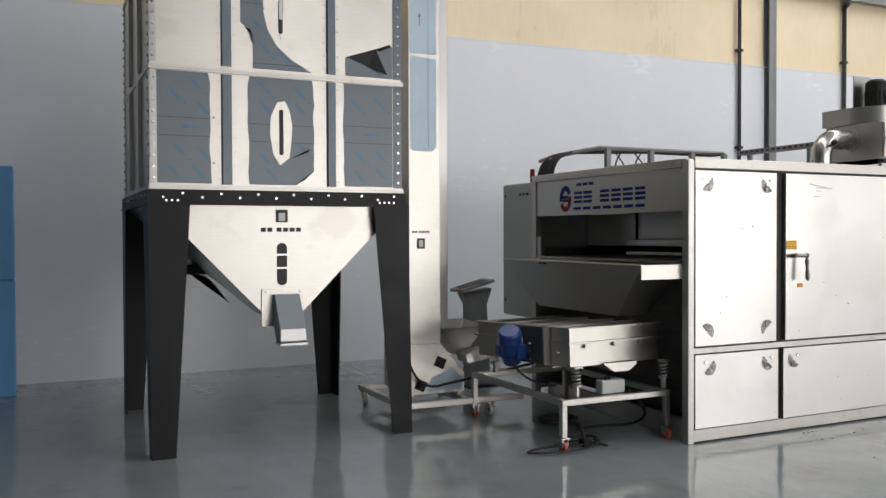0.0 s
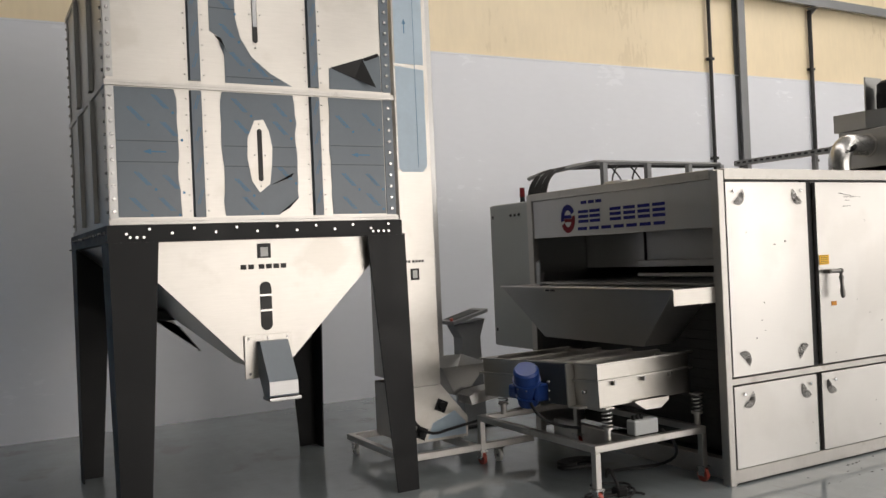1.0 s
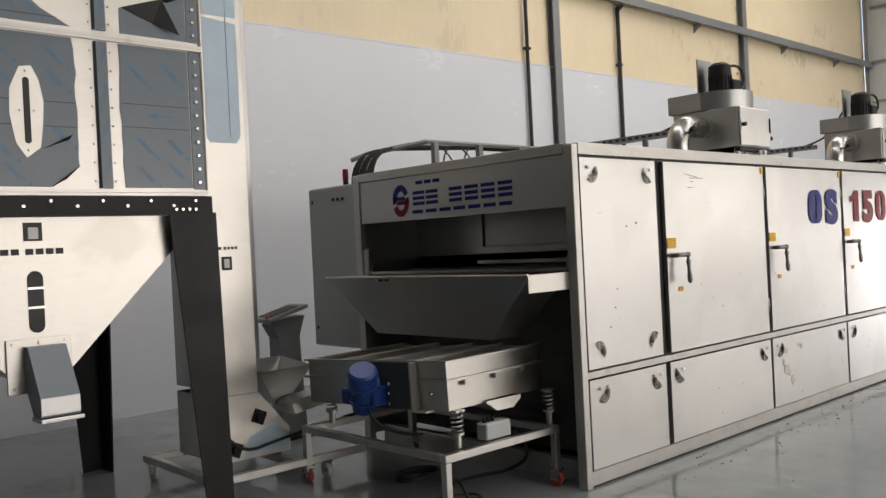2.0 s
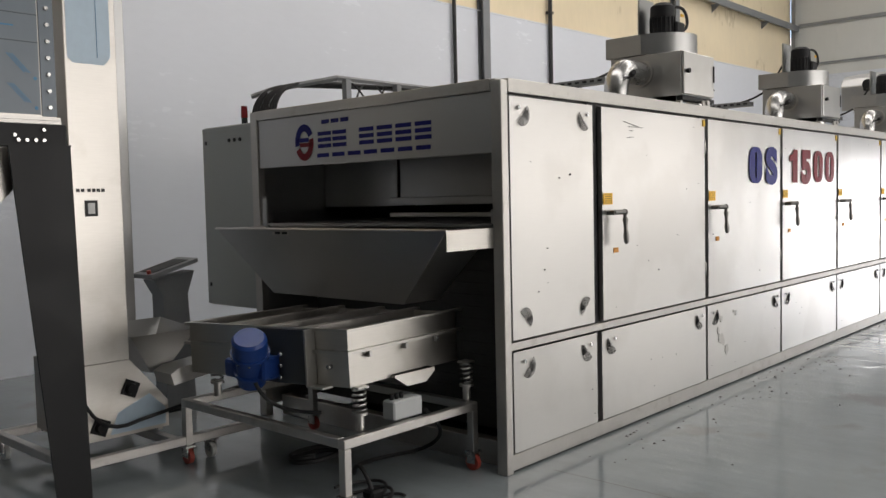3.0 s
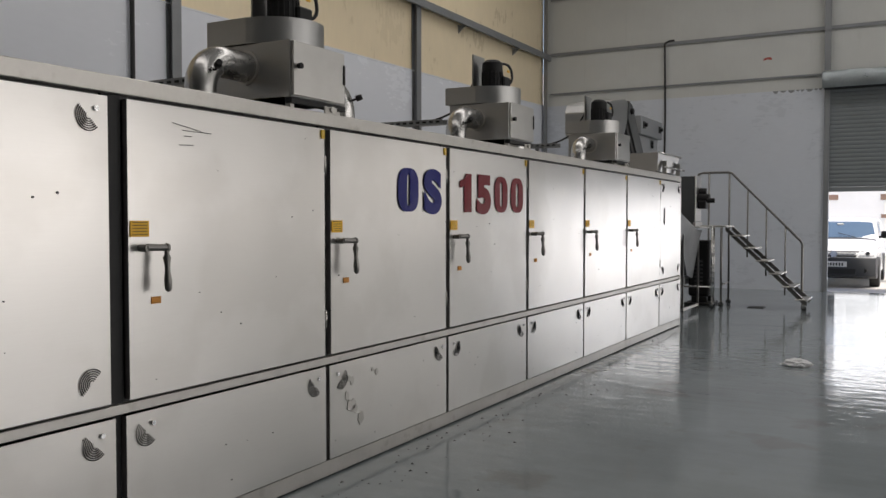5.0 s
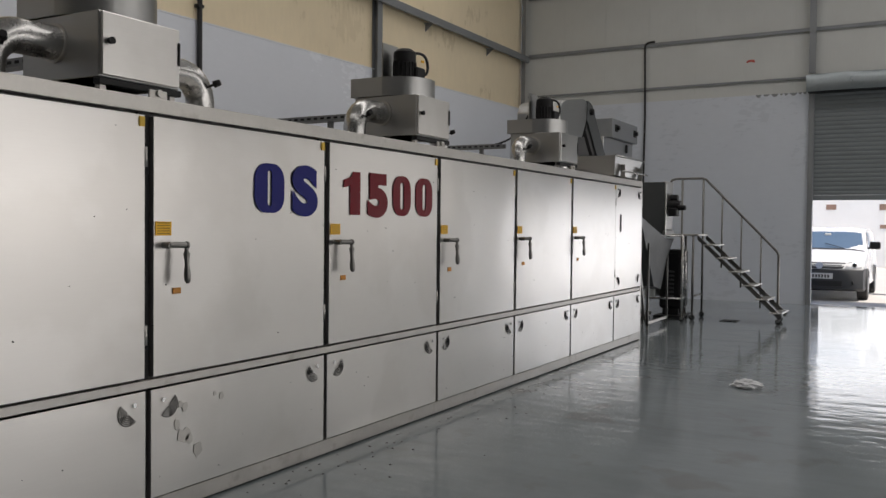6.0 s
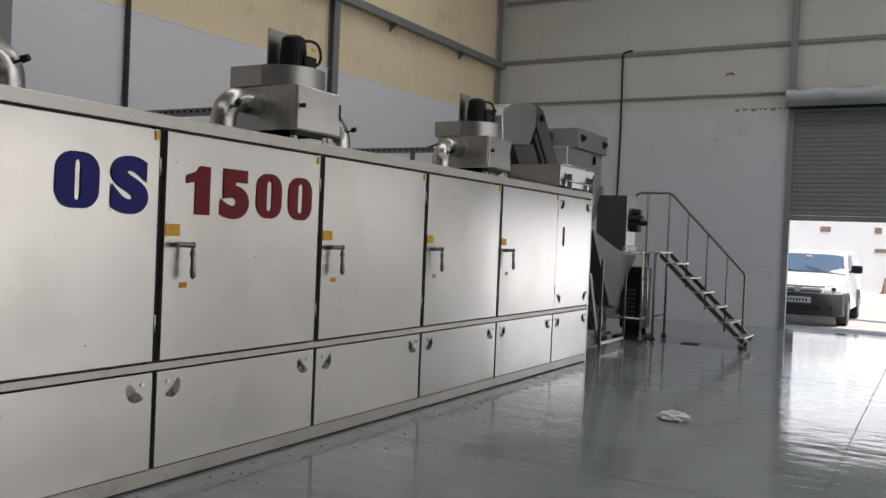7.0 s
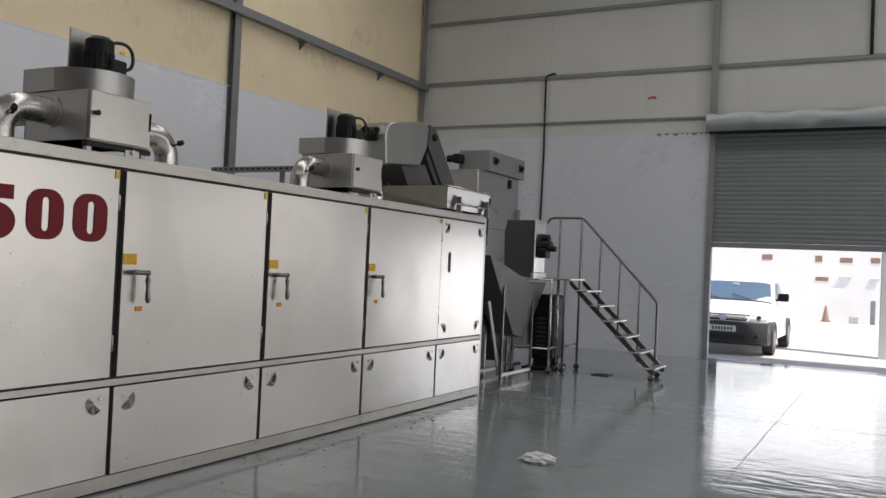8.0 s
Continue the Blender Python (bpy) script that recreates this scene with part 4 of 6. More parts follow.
# short cable ducts that cross the roof to each fan
for fx in (6.83, 9.76, 12.71):
    x = fx + 0.12
    duct = thing("cable_duct", (x, 6.6, 2.15), "perforated grey steel cable duct on low brackets", "cable duct", "cable ducts on the oven roof")
    bm = B()
    box(bm, x, 5.98, 2.44, x + 0.006, 7.2, 2.49)
    box(bm, x + 0.006, 5.98, 2.44, x + 0.1, 7.2, 2.446)
    box(bm, x + 0.1, 5.98, 2.44, x + 0.106, 7.2, 2.49)
    part("channel", bm, GALV, duct)
    for i in range(16):
        part("slot", box(B(), x - 0.003, 6.01 + i * 0.074, 2.456, x + 0.0001, 6.05 + i * 0.074, 2.474), BLACK, duct)
    for y in (6.25, 7.05):
        part("bracket", box(B(), x + 0.03, y, OZ - 0.001, x + 0.07, y + 0.04, 2.44), GALV, duct)
    bm = B()
    tube(bm, arc((x + 0.05, 6.3, 2.46), (x, 5.9, 2.48), (x - 0.02, 5.75, 2.62), 8) + arc((x - 0.02, 5.75, 2.62), (x - 0.05, 5.62, 2.8), (x - 0.02, 5.56, 2.92), 8)[1:], 0.011, 6)
    single("motor_lead", bm, RUBBER, "black motor lead rising from the cable duct", "cable", "motor leads")

# ---- storage bin on black legs ----
BX0, BX1, BY0, BY1 = 0.69, 2.605, 6.4, 8.22
hop = thing("storage_bin", (1.65, 7.3, 0), "stainless storage bin with peeling blue film on black legs", "storage bin")
TIERS = ((1.935, 2.765), (2.8, 3.6))
for z0, z1 in TIERS:
    bm = B()
    ring(bm, BX0, BY0, BX1, BY1, 0.004, z0, z1)
    part("bin_tier", bm, STEEL_BIN, hop)
for z in (1.915, 2.765, 3.6):
    bm = B()
    box(bm, BX0 - 0.012, BY0 - 0.022, z, BX1 + 0.012, BY0 - 0.001, z + 0.016)
    box(bm, BX0 - 0.012, BY0 - 0.018, z + 0.018, BX1 + 0.012, BY0 - 0.001, z + 0.034)
    box(bm, BX0 - 0.014, BY0 - 0.001, z, BX0 - 0.001, BY1 + 0.01, z + 0.034)
    box(bm, BX1 + 0.001, BY0 - 0.001, z, BX1 + 0.014, BY1 + 0.01, z + 0.034)
    part("flange_strip", bm, STEEL_FRAME, hop)


def bolt_row(pts, way, r, parent, mat=STEEL_PIPE, name="bolt"):
    me = None
    for p in pts:
        if me is None:
            bm = B()
            cyl(bm, (0, 0, 0), Vector(way) * 0.012, r, r * 0.85, 6)
            me = finish(name, bm, mat)
        ob = part(name, me, None, parent)
        ob.matrix_basis = Matrix.Translation(p)


# folded vertical ribs, front and side
ribs = []
for x0, x1 in ((1.185, 1.265), (1.985, 2.06)):
    for z0, z1 in TIERS:
        bm = B()
        plate(bm, [(x0, BY0, z0 + 0.02), (x0 + 0.008, BY0 - 0.028, z0 + 0.02), (x1 - 0.008, BY0 - 0.028, z0 + 0.02), (x1, BY0, z0 + 0.02)], (0, 0, z1 - z0 - 0.03))
        rib = part("rib", bm, FILM, hop, "folded rib still covered with blue film")
        n = 8
        bolt_row([(x, BY0 - 0.001, z0 + 0.06 + (z1 - z0 - 0.12) * i / (n - 1)) for i in range(n) for x in (x0 - 0.018, x1 + 0.018)], (0, -1, 0), 0.0055, hop, STEEL_FRAME, "rivet")
        bm = B()
        for i in range(4):
            zz = z0 + 0.1 + 0.2 * i
            for dx in (0, 0.012):
                plate(bm, [(x0 + 0.02 + dx, BY0 - 0.0285, zz), (x0 + 0.024 + dx, BY0 - 0.0285, zz), (x0 + 0.052 + dx, BY0 - 0.0285, zz + 0.09), (x0 + 0.048 + dx, BY0 - 0.0285, zz + 0.09)], (0, -0.0008, 0))
        tagged(part("film_print", bm, FILM_PRINT, rib), kind="stuff")
for y0, y1 in ((6.9, 6.99), (7.55, 7.64)):
    for z0, z1 in TIERS:
        bm = B()
        plate(bm, [(BX0, y0, z0 + 0.02), (BX0 - 0.028, y0 + 0.008, z0 + 0.02), (BX0 - 0.028, y1 - 0.008, z0 + 0.02), (BX0, y1, z0 + 0.02)], (0, 0, z1 - z0 - 0.03))
        part("rib", bm, STEEL_DULL, hop)
# corner angles with bolts
for z0, z1 in TIERS:
    for x, w in ((BX0 - 0.002, 0.045), (BX1 - 0.068, 0.07)):
        part("corner_angle", box(B(), x, BY0 - 0.006, z0 + 0.018, x + w, BY0 - 0.001, z1 - 0.002), STEEL_DULL if w < 0.05 else FILM, hop)
        bolt_row([(x + w / 2, BY0 - 0.006, z0 + 0.06 + (z1 - z0 - 0.12) * i / 9) for i in range(10)], (0, -1, 0), 0.012, hop)
    for y in (BY0 + 0.03, BY1 - 0.04):
        part("corner_angle", box(B(), BX0 - 0.007, y - 0.025, z0 + 0.018, BX0 - 0.001, y + 0.035, z1 - 0.002), STEEL_DULL, hop)
        bolt_row([(BX0 - 0.007, y, z0 + 0.06 + (z1 - z0 - 0.12) * i / 9) for i in range(10)], (-1, 0, 0), 0.012, hop)


def film(pts, label=""):
    return part("film_sheet", plate(B(), [(x, BY0 - 0.0045, z) for x, z in pts], (0, 0.0035, 0)), FILM, hop, label)


def ragged(x, z0, z1, amp, seed, n=9):
    random.seed(seed)
    return [(x + random.uniform(-amp, amp), z0 + (z1 - z0) * i / n) for i in range(n + 1)]


def prints(sheet, spots, arrow=None, lines=()):
    bm = B()
    y = BY0 - 0.0048
    for x, z in spots:
        for k in range(3):
            dx = 0.012 * k
            plate(bm, [(x + dx, y, z), (x + dx + 0.006, y, z), (x + dx + 0.085, y, z - 0.085), (x + dx + 0.079, y, z - 0.085)], (0, -0.0006, 0))
        cyl(bm, (x + 0.13, y, z - 0.11), (x + 0.13, y - 0.001, z - 0.11), 0.009, None, 8)
    if arrow:
        x, z = arrow
        box(bm, x, y - 0.0008, z - 0.004, x + 0.12, y, z + 0.004)
        plate(bm, [(x - 0.02, y, z), (x + 0.03, y, z + 0.016), (x + 0.03, y, z - 0.016)], (0, -0.0008, 0))
    tagged(part("film_print", bm, FILM_PRINT, sheet), kind="stuff")
    if lines:
        bm = B()
        for x0, x1, z in lines:
            box(bm, x0, y - 0.0006, z - 0.0025, x1, y, z + 0.0025)
        tagged(part("film_seam", bm, FILM_LINE, sheet), kind="stuff")


s = film([(0.735, 1.96), (1.115, 1.96)] + ragged(1.105, 2.05, 2.7, 0.006, 2) + [(1.09, 2.76), (0.735, 2.76)])
prints(s, [(0.8, 2.64), (0.95, 2.72), (1.0, 2.55), (0.83, 2.24), (1.0, 2.22), (0.8, 2.08), (0.97, 2.08)], (0.91, 2.365), ((0.74, 1.1, 2.43), (0.74, 1.1, 2.3)))
hole = ragged(1.595, 2.2, 2.55, 0.004, 5, 5)
s = film([(1.39, 1.96), (1.745, 1.96), (1.885, 2.07)] + ragged(1.885, 2.12, 2.7, 0.008, 3) + [(1.87, 2.76), (1.395, 2.76)] + ragged(1.385, 2.7, 2.05, 0.008, 4))
prints(s, [(1.45, 2.72), (1.72, 2.7), (1.46, 2.58), (1.72, 2.58), (1.45, 2.2), (1.5, 2.08), (1.74, 2.28)], None, ((1.395, 1.56, 2.41), (1.72, 1.88, 2.41), (1.395, 1.57, 2.28), (1.71, 1.88, 2.28)))
s = film([(2.13, 1.96), (2.53, 1.96), (2.53, 2.76), (2.125, 2.76)] + ragged(2.125, 2.7, 2.02, 0.007, 6))
prints(s, [(2.17, 2.64), (2.37, 2.66), (2.2, 2.24), (2.38, 2.24), (2.2, 2.08), (2.38, 2.1)], (2.3, 2.37), ((2.13, 2.53, 2.43), (2.13, 2.53, 2.3)))
s = film([(1.42, 2.82), (1.87, 2.82)] + [(1.72, 2.9), (1.6, 3.0), (1.53, 3.12), (1.5, 3.25), (1.5, 3.4), (1.51, 3.59), (1.33, 3.59), (1.33, 3.15), (1.38, 3.12), (1.40, 3.05), (1.42, 3.0)])
prints(s, [(1.37, 3.38), (1.39, 3.2), (1.45, 3.02), (1.6, 2.96)], None, ((1.33, 1.5, 3.3), (1.43, 1.8, 2.86)))
s = film([(2.14, 2.82), (2.53, 2.82), (2.53, 3.08), (2.44, 3.06), (2.36, 3.03), (2.14, 2.96)])
# peeled bare patch with slot
bm = B()
plate(bm, [(1.63 + rx, BY0 - 0.0062, 2.355 + rz) for rx, rz in ((-0.03, 0.225), (0.03, 0.235), (0.065, 0.16), (0.085, 0.05), (0.075, -0.08), (0.06, -0.19), (-0.01, -0.245), (-0.06, -0.17), (-0.085, -0.02), (-0.08, 0.11))], (0, 0.002, 0))
part("bare_patch", bm, STEEL_BIN, hop, "bare steel patch where the film was cut away")
for zc, h, mat in ((2.355, 0.155, INK_BLACK), (3.28, 0.17, INK_BLACK)):
    bm = B()
    plate(bm, [(1.63 + 0.017 * math.cos(a), BY0 - 0.0072, zc + (h if math.sin(a) > 0 else -h) + 0.017 * math.sin(a)) for a in [radians(15 + 30 * i) for i in range(12)]], (0, 0.003, 0))
    part("sight_slot", bm, INK_BLACK, hop, "narrow level sight slot")
    bolt_row([(1.63 + dx, BY0 - 0.007, zc + dz) for dx, dz in ((0, h + 0.05), (0, -h - 0.05), (0.035, 0), (-0.035, 0))], (0, -1, 0), 0.006, hop, STEEL_FRAME, "rivet")
part("slot_glass", box(B(), 1.617, BY0 - 0.0085, 3.2, 1.643, BY0 - 0.0073, 3.45), CLEAR, hop, "cream sight glass")
# loose flaps of torn black-white film
for pts in ([(2.15, 2.965), (2.38, 3.04), (2.47, 2.84), (2.33, 2.9)], [(2.38, 3.04), (2.5, 3.085), (2.5, 3.06), (2.42, 3.03)], [(1.74, 1.965), (1.88, 2.075), (1.8, 2.0)], [(1.36, 3.12), (1.4, 3.09), (1.43, 3.0), (1.425, 3.05), (1.395, 3.1)], [(1.7, 2.16), (1.83, 2.21), (1.84, 2.235), (1.78, 2.2)]):
    bm = B()
    plate(bm, [(x, BY0 - 0.008 - 0.02 * ((i * 7) % 3), z) for i, (x, z) in enumerate(pts)], (0, -0.002, 0.001))
    part("torn_flap", bm, RUBBER, hop, "torn hanging flap of dark film")
# black ring beam with bolts
bm = B()
ring(bm, BX0 - 0.03, BY0 - 0.03, BX1 + 0.03, BY1 + 0.03, 0.01, 1.815, 1.912)
box(bm, BX0 - 0.045, BY0 - 0.045, 1.805, BX1 + 0.045, BY1 + 0.045, 1.815)
part("ring_beam", bm, BLACK, hop, "black painted ring beam")
bolt_row([(BX0 + 0.08 + (BX1 - BX0 - 0.16) * i / 13, BY0 - 0.03, 1.865 + (0.02 if i % 2 else -0.008)) for i in range(14)] + [(BX0 + 0.1 + 0.04 * i, BY0 - 0.03, 1.835) for i in range(3)] + [(BX1 - 0.2 + 0.04 * i, BY0 - 0.03, 1.835) for i in range(4)], (0, -1, 0), 0.011, hop)
bolt_row([(BX0 - 0.03, BY0 + 0.05 + (BY1 - BY0 - 0.1) * i / 15, 1.87) for i in range(16)], (-1, 0, 0), 0.011, hop)
# tapered angle legs: (outer corner x, y), side signs, drift of the foot
for lx, ly, sx, sy, dx in ((BX0 - 0.03, BY0 - 0.07, 1, 1, 0.015), (BX1 + 0.03, BY0 - 0.07, -1, 1, 0.03), (BX0 - 0.03, BY1 + 0.03, 1, -1, 0.0), (BX1 + 0.03, BY1 + 0.03, -1, -1, 0.0)):
    bm = B()
    wt, wb, zt = 0.29, 0.165, 1.804
    plate(bm, [(lx, ly, zt), (lx + sx * wt, ly, zt), (lx + sx * wb + dx, ly, 0), (lx + dx, ly, 0)], (0, sy * 0.012, 0))
    plate(bm, [(lx, ly + sy * 0.012, zt), (lx, ly + sy * wt, zt), (lx + dx, ly + sy * wb, 0), (lx + dx, ly + sy * 0.012, 0)], (sx * 0.012, 0, 0))
    part("leg", bm, BLACK, hop, "tapered black steel leg")
# outlet cone
cone = B()
C0 = [(BX0 + 0.02, BY0 + 0.002, 1.803), (BX1 - 0.02, BY0 + 0.002, 1.803), (BX1 - 0.02, BY1 - 0.02, 1.803), (BX0 + 0.02, BY1 - 0.02, 1.803)]
C1 = [(1.5, BY0 + 0.002, 0.98), (1.77, BY0 + 0.002, 0.98), (1.77, BY0 + 0.35, 0.98), (1.5, BY0 + 0.35, 0.98)]
v0, v1 = [cone.verts.new(p) for p in C0], [cone.verts.new(p) for p in C1]
for i in range(4):
    cone.faces.new((v0[i], v0[(i + 1) % 4], v1[(i + 1) % 4], v1[i]))
cone.faces.new(v1)
cone.faces.new(v0[::-1])
part("outlet_cone", cone, STEEL_BIN, hop)
bm = B()
box(bm, 1.47, BY0 - 0.012, 0.9, 1.79, BY0 - 0.001, 1.18, 0.003)
pl = part("outlet_plate", bm, STEEL_BIN, hop)
bolt_row([(x, BY0 - 0.012, z) for x in (1.5, 1.63, 1.76) for z in (0.93, 1.155)], (0, -1, 0), 0.009, hop)
bm = B()
plate(bm, [(1.555, BY0 - 0.013, 1.14), (1.555, BY0 - 0.07, 1.14), (1.555, BY0 - 0.23, 0.9), (1.555, BY0 - 0.23, 0.8), (1.555, BY0 - 0.13, 0.78), (1.555, BY0 - 0.013, 0.93)], (0.19, 0, 0))
part("spout", bm, FILM, hop, "square outlet spout under grey blue film")
part("spout_lip", box(B(), 1.545, BY0 - 0.26, 0.775, 1.755, BY0 - 0.12, 0.795, 0.003), STEEL_DULL, hop)
part("spout_face", box(B(), 1.556, BY0 - 0.236, 0.81, 1.744, BY0 - 0.2305, 0.895), STEEL_DULL, hop)
bm = B()
box(bm, 1.585, BY0 - 0.004, 1.68, 1.675, BY0 + 0.001, 1.775)
part("label_window", bm, INK_BLACK, hop)
part("label_card", box(B(), 1.605, BY0 - 0.006, 1.69, 1.655, BY0 - 0.0045, 1.75), WHITE_PLASTIC, hop)
bm = B()
plate(bm, [(1.63 + 0.04 * math.cos(a), BY0 - 0.002, 1.365 + (0.12 if math.sin(a) > 0 else -0.12) + 0.04 * math.sin(a)) for a in [radians(11 + 22.5 * i) for i in range(16)]], (0, 0.003, 0))
part("sight_window", bm, INK_BLACK, hop, "dark oval sight window")
for z in (1.43, 1.33):
    part("window_bar", box(B(), 1.588, BY0 - 0.006, z, 1.672, BY0 - 0.0025, z + 0.012), STEEL, hop)
for i in range(6):
    xm = 1.47 + i * 0.05 + (0.02 if i > 1 else 0)
    part("maker_bar", box(B(), xm, BY0 - 0.002, 1.609, xm + 0.038, BY0 + 0.001, 1.64), INK_BLACK, hop)
bm = B()
cyl(bm, (1.0, 7.6, 1.32), (1.0, 7.35, 1.36), 0.07, 0.07, 14)
box(bm, 1.02, 7.3, 1.26, 1.35, 7.5, 1.34, 0.01)
part("vibrator", bm, BLACK_PLASTIC, hop, "dark vibrator motor under the cone")
part("vibrator_mount", plate(B(), [(1.0, 7.45, 1.55), (1.45, 7.45, 1.0), (1.3, 7.45, 1.2), (1.0, 7.45, 1.35)], (0, 0.08, 0)), STEEL_DULL, hop)

# ---- bucket elevator beside the bin ----
ele = thing("bucket_elevator", (3.05, 7.1, 0), "tall stainless bucket elevator on a wheeled frame", "elevator")
part("casing", box(B(), 2.885, 6.9, 0.62, 3.185, 7.3, 4.4, 0.004), STEEL_BIN, ele)
part("return_casing", box(B(), 3.0, 7.31, 0.62, 3.455, 7.75, 4.4, 0.004), STEEL_DULL, ele)
bm = B()
plate(bm, [(2.885, 6.9, 0.619), (3.185, 6.9, 0.619), (3.42, 6.9, 0.34), (3.42, 6.9, 0.18), (2.885, 6.9, 0.18)], (0, 0.6, 0))
part("boot", bm, STEEL_BIN, ele)
for x, z in ((3.18, 0.45), (2.99, 0.26)):
    bm = B()
    plate(bm, [(x + 0.065 * math.cos(radians(20 + 90 * a)), 6.899, z + 0.065 * math.sin(radians(20 + 90 * a))) for a in range(4)], (0, -0.012, 0))
    cyl(bm, (x, 6.888, z), (x, 6.86, z), 0.036, 0.03, 14)
    be = part("bearing", bm, BLACK_PLASTIC, ele, "black flange bearing")
bm = B()
plate(bm, [(2.9, 6.898, 2.34), (2.93, 6.898, 2.31), (3.11, 6.898, 2.31), (3.15, 6.898, 2.36), (3.15, 6.898, 3.12), (2.9, 6.898, 3.14)], (0, 0.0015, 0))
part("film_sheet", bm, FILM_PALE, ele, "pale blue film sheet")
part("film_sheet", box(B(), 2.9, 6.8965, 3.16, 3.15, 6.898, 4.38), FILM_PALE, ele)
part("film_sheet", plate(B(), [(3.05, 6.898, 0.2), (3.4, 6.898, 0.2), (3.4, 6.898, 0.3), (3.3, 6.898, 0.4), (3.1, 6.898, 0.32)], (0, 0.0015, 0)), FILM_PALE, ele)
for z in (3.4, 4.0):
    bm = B()
    box(bm, 2.986, 6.8955, z, 2.994, 6.8964, z + 0.09)
    plate(bm, [(2.972, 6.8955, z + 0.075), (3.008, 6.8955, z + 0.075), (2.99, 6.8955, z + 0.115)], (0, 0.0009, 0))
    part("film_arrow", bm, FILM_PRINT, ele)
part("film_seam", box(B(), 3.07, 6.8955, 2.35, 3.073, 6.898, 4.38), FILM_PRINT, ele)
part("label_window", box(B(), 2.96, 6.897, 1.46, 3.035, 6.9, 1.55), INK_BLACK, ele)
part("label_card", box(B(), 2.978, 6.8955, 1.475, 3.018, 6.8968, 1.535), WHITE_PLASTIC, ele)
for i in range(6):
    xm = 2.915 + i * 0.027 + (0.01 if i > 1 else 0)
    part("maker_bar", box(B(), xm, 6.8975, 1.597, xm + 0.02, 6.8995, 1.616), INK_BLACK, ele)
for z in (1.2, 2.0, 2.8):
    bm = B()
    cyl(bm, (3.185, 6.95, z), (3.2, 6.95, z), 0.012, None, 8)
    part("clip", bm, INK_BLACK, ele)
for a in ((2.7, 6.63, 3.88, 6.68), (2.7, 7.66, 3.6, 7.71), (2.7, 6.68, 2.75, 7.66), (3.3, 6.68, 3.35, 7.66)):
    part("frame_bar", box(B(), a[0], a[1], 0.115, a[2], a[3], 0.165, 0.004), STEEL_FRAME, ele)
for x in (2.9, 3.36):
    for y in (6.92, 7.45):
        part("strut", box(B(), x, y, 0.16, x + 0.03, y + 0.03, 0.2), STEEL_FRAME, ele)


def caster(x, y, mat, parent, top=0.115):
    bm = B()
    cyl(bm, (x - 0.014, y, 0.045), (x + 0.014, y, 0.045), 0.045, None, 18)
    w = part("castor_wheel", bm, mat, parent)
    bm = B()
    box(bm, x - 0.024, y - 0.03, 0.04, x - 0.018, y + 0.03, top - 0.01)
    box(bm, x + 0.018, y - 0.03, 0.04, x + 0.024, y + 0.03, top - 0.01)
    box(bm, x - 0.035, y - 0.035, top - 0.012, x + 0.035, y + 0.035, top)
    part("castor_fork", bm, STEEL_PIPE, parent)


for x, y in ((2.74, 6.7), (2.74, 7.62), (3.55, 6.66), (3.55, 7.68)):
    caster(x, y, WHITE_PLASTIC, ele)
bm = B()
R0, R1 = [(3.19, 6.88, 0.75), (3.62, 6.88, 0.75), (3.62, 7.3, 0.79), (3.19, 7.3, 0.79)], [(3.36, 6.98, 0.5), (3.46, 6.98, 0.5), (3.46, 7.2, 0.5), (3.36, 7.2, 0.5)]
a, b = [bm.verts.new(p) for p in R0], [bm.verts.new(p) for p in R1]
for i in range(4):
    bm.faces.new((a[i], a[(i + 1) % 4], b[(i + 1) % 4], b[i]))
bm.faces.new(b)
part("feed_hopper", bm, STEEL_DULL, ele, "small open feed hopper")
bm = B()
plate(bm, [(3.38, 6.75, 0.45), (3.75, 6.75, 0.5), (3.75, 6.75, 0.58), (3.42, 6.75, 0.55), (3.36, 6.75, 0.52)], (0, 0.2, 0))
part("feed_spout", bm, STEEL, ele)
bm = B()
tube(bm, [(2.87, 6.95, 1.6), (2.85, 6.95, 1.0), (2.86, 6.9, 0.55)] + arc((2.86, 6.9, 0.55), (2.9, 6.8, 0.2), (3.2, 6.86, 0.26), 8) + arc((3.2, 6.86, 0.26), (3.6, 6.9, 0.3), (3.9, 6.5, 0.45), 8)[1:], 0.011, 8)
single("hanging_cable", bm, RUBBER, "black cable hanging down the elevator casing", "cable")

# ---- pedestal console ----
ped = thing("pedestal_console", (4.12, 8.0, 0), "grey steel pedestal console with sloping top by the wall", "console")
bm = B()
plate(bm, [(4.0, 7.92, 0.02), (4.24, 7.92, 0.02), (4.2, 7.92, 0.85), (4.26, 7.92, 1.02), (3.93, 7.92, 0.97), (4.0, 7.92, 0.85)], (0, 0.16, 0))
part("column", bm, GALV, ped)
bm = B()
plate(bm, [(3.88, 7.86, 0.985), (4.26, 7.86, 1.085), (4.26, 7.86, 1.115), (3.88, 7.86, 1.015)], (0, 0.28, 0))
top = part("console_top", bm, GALV, ped)
bm = B()
plate(bm, [(3.92, 7.9, 1.029), (4.2, 7.9, 1.102), (4.2, 8.1, 1.102), (3.92, 8.1, 1.029)], (0, 0, 0.003))
part("keypad", bm, BLACK_PLASTIC, top)
bm = B()
cyl(bm, (3.9, 7.93, 1.02), (3.895, 7.93, 1.045), 0.015, None, 12)
part("stop_button", bm, RED_PLASTIC, top)
part("foot", box(B(), 3.95, 7.85, 0, 4.3, 8.15, 0.02), BLACK, ped)

# ---- vibrating feeder table ----
vib = thing("vibrating_feeder", (3.85, 5.95, 0), "stainless vibrating feeder on springs over a wheeled frame", "feeder")
VX0, VX1, VY0, VY1 = 3.5, 4.38, 5.34, 6.6
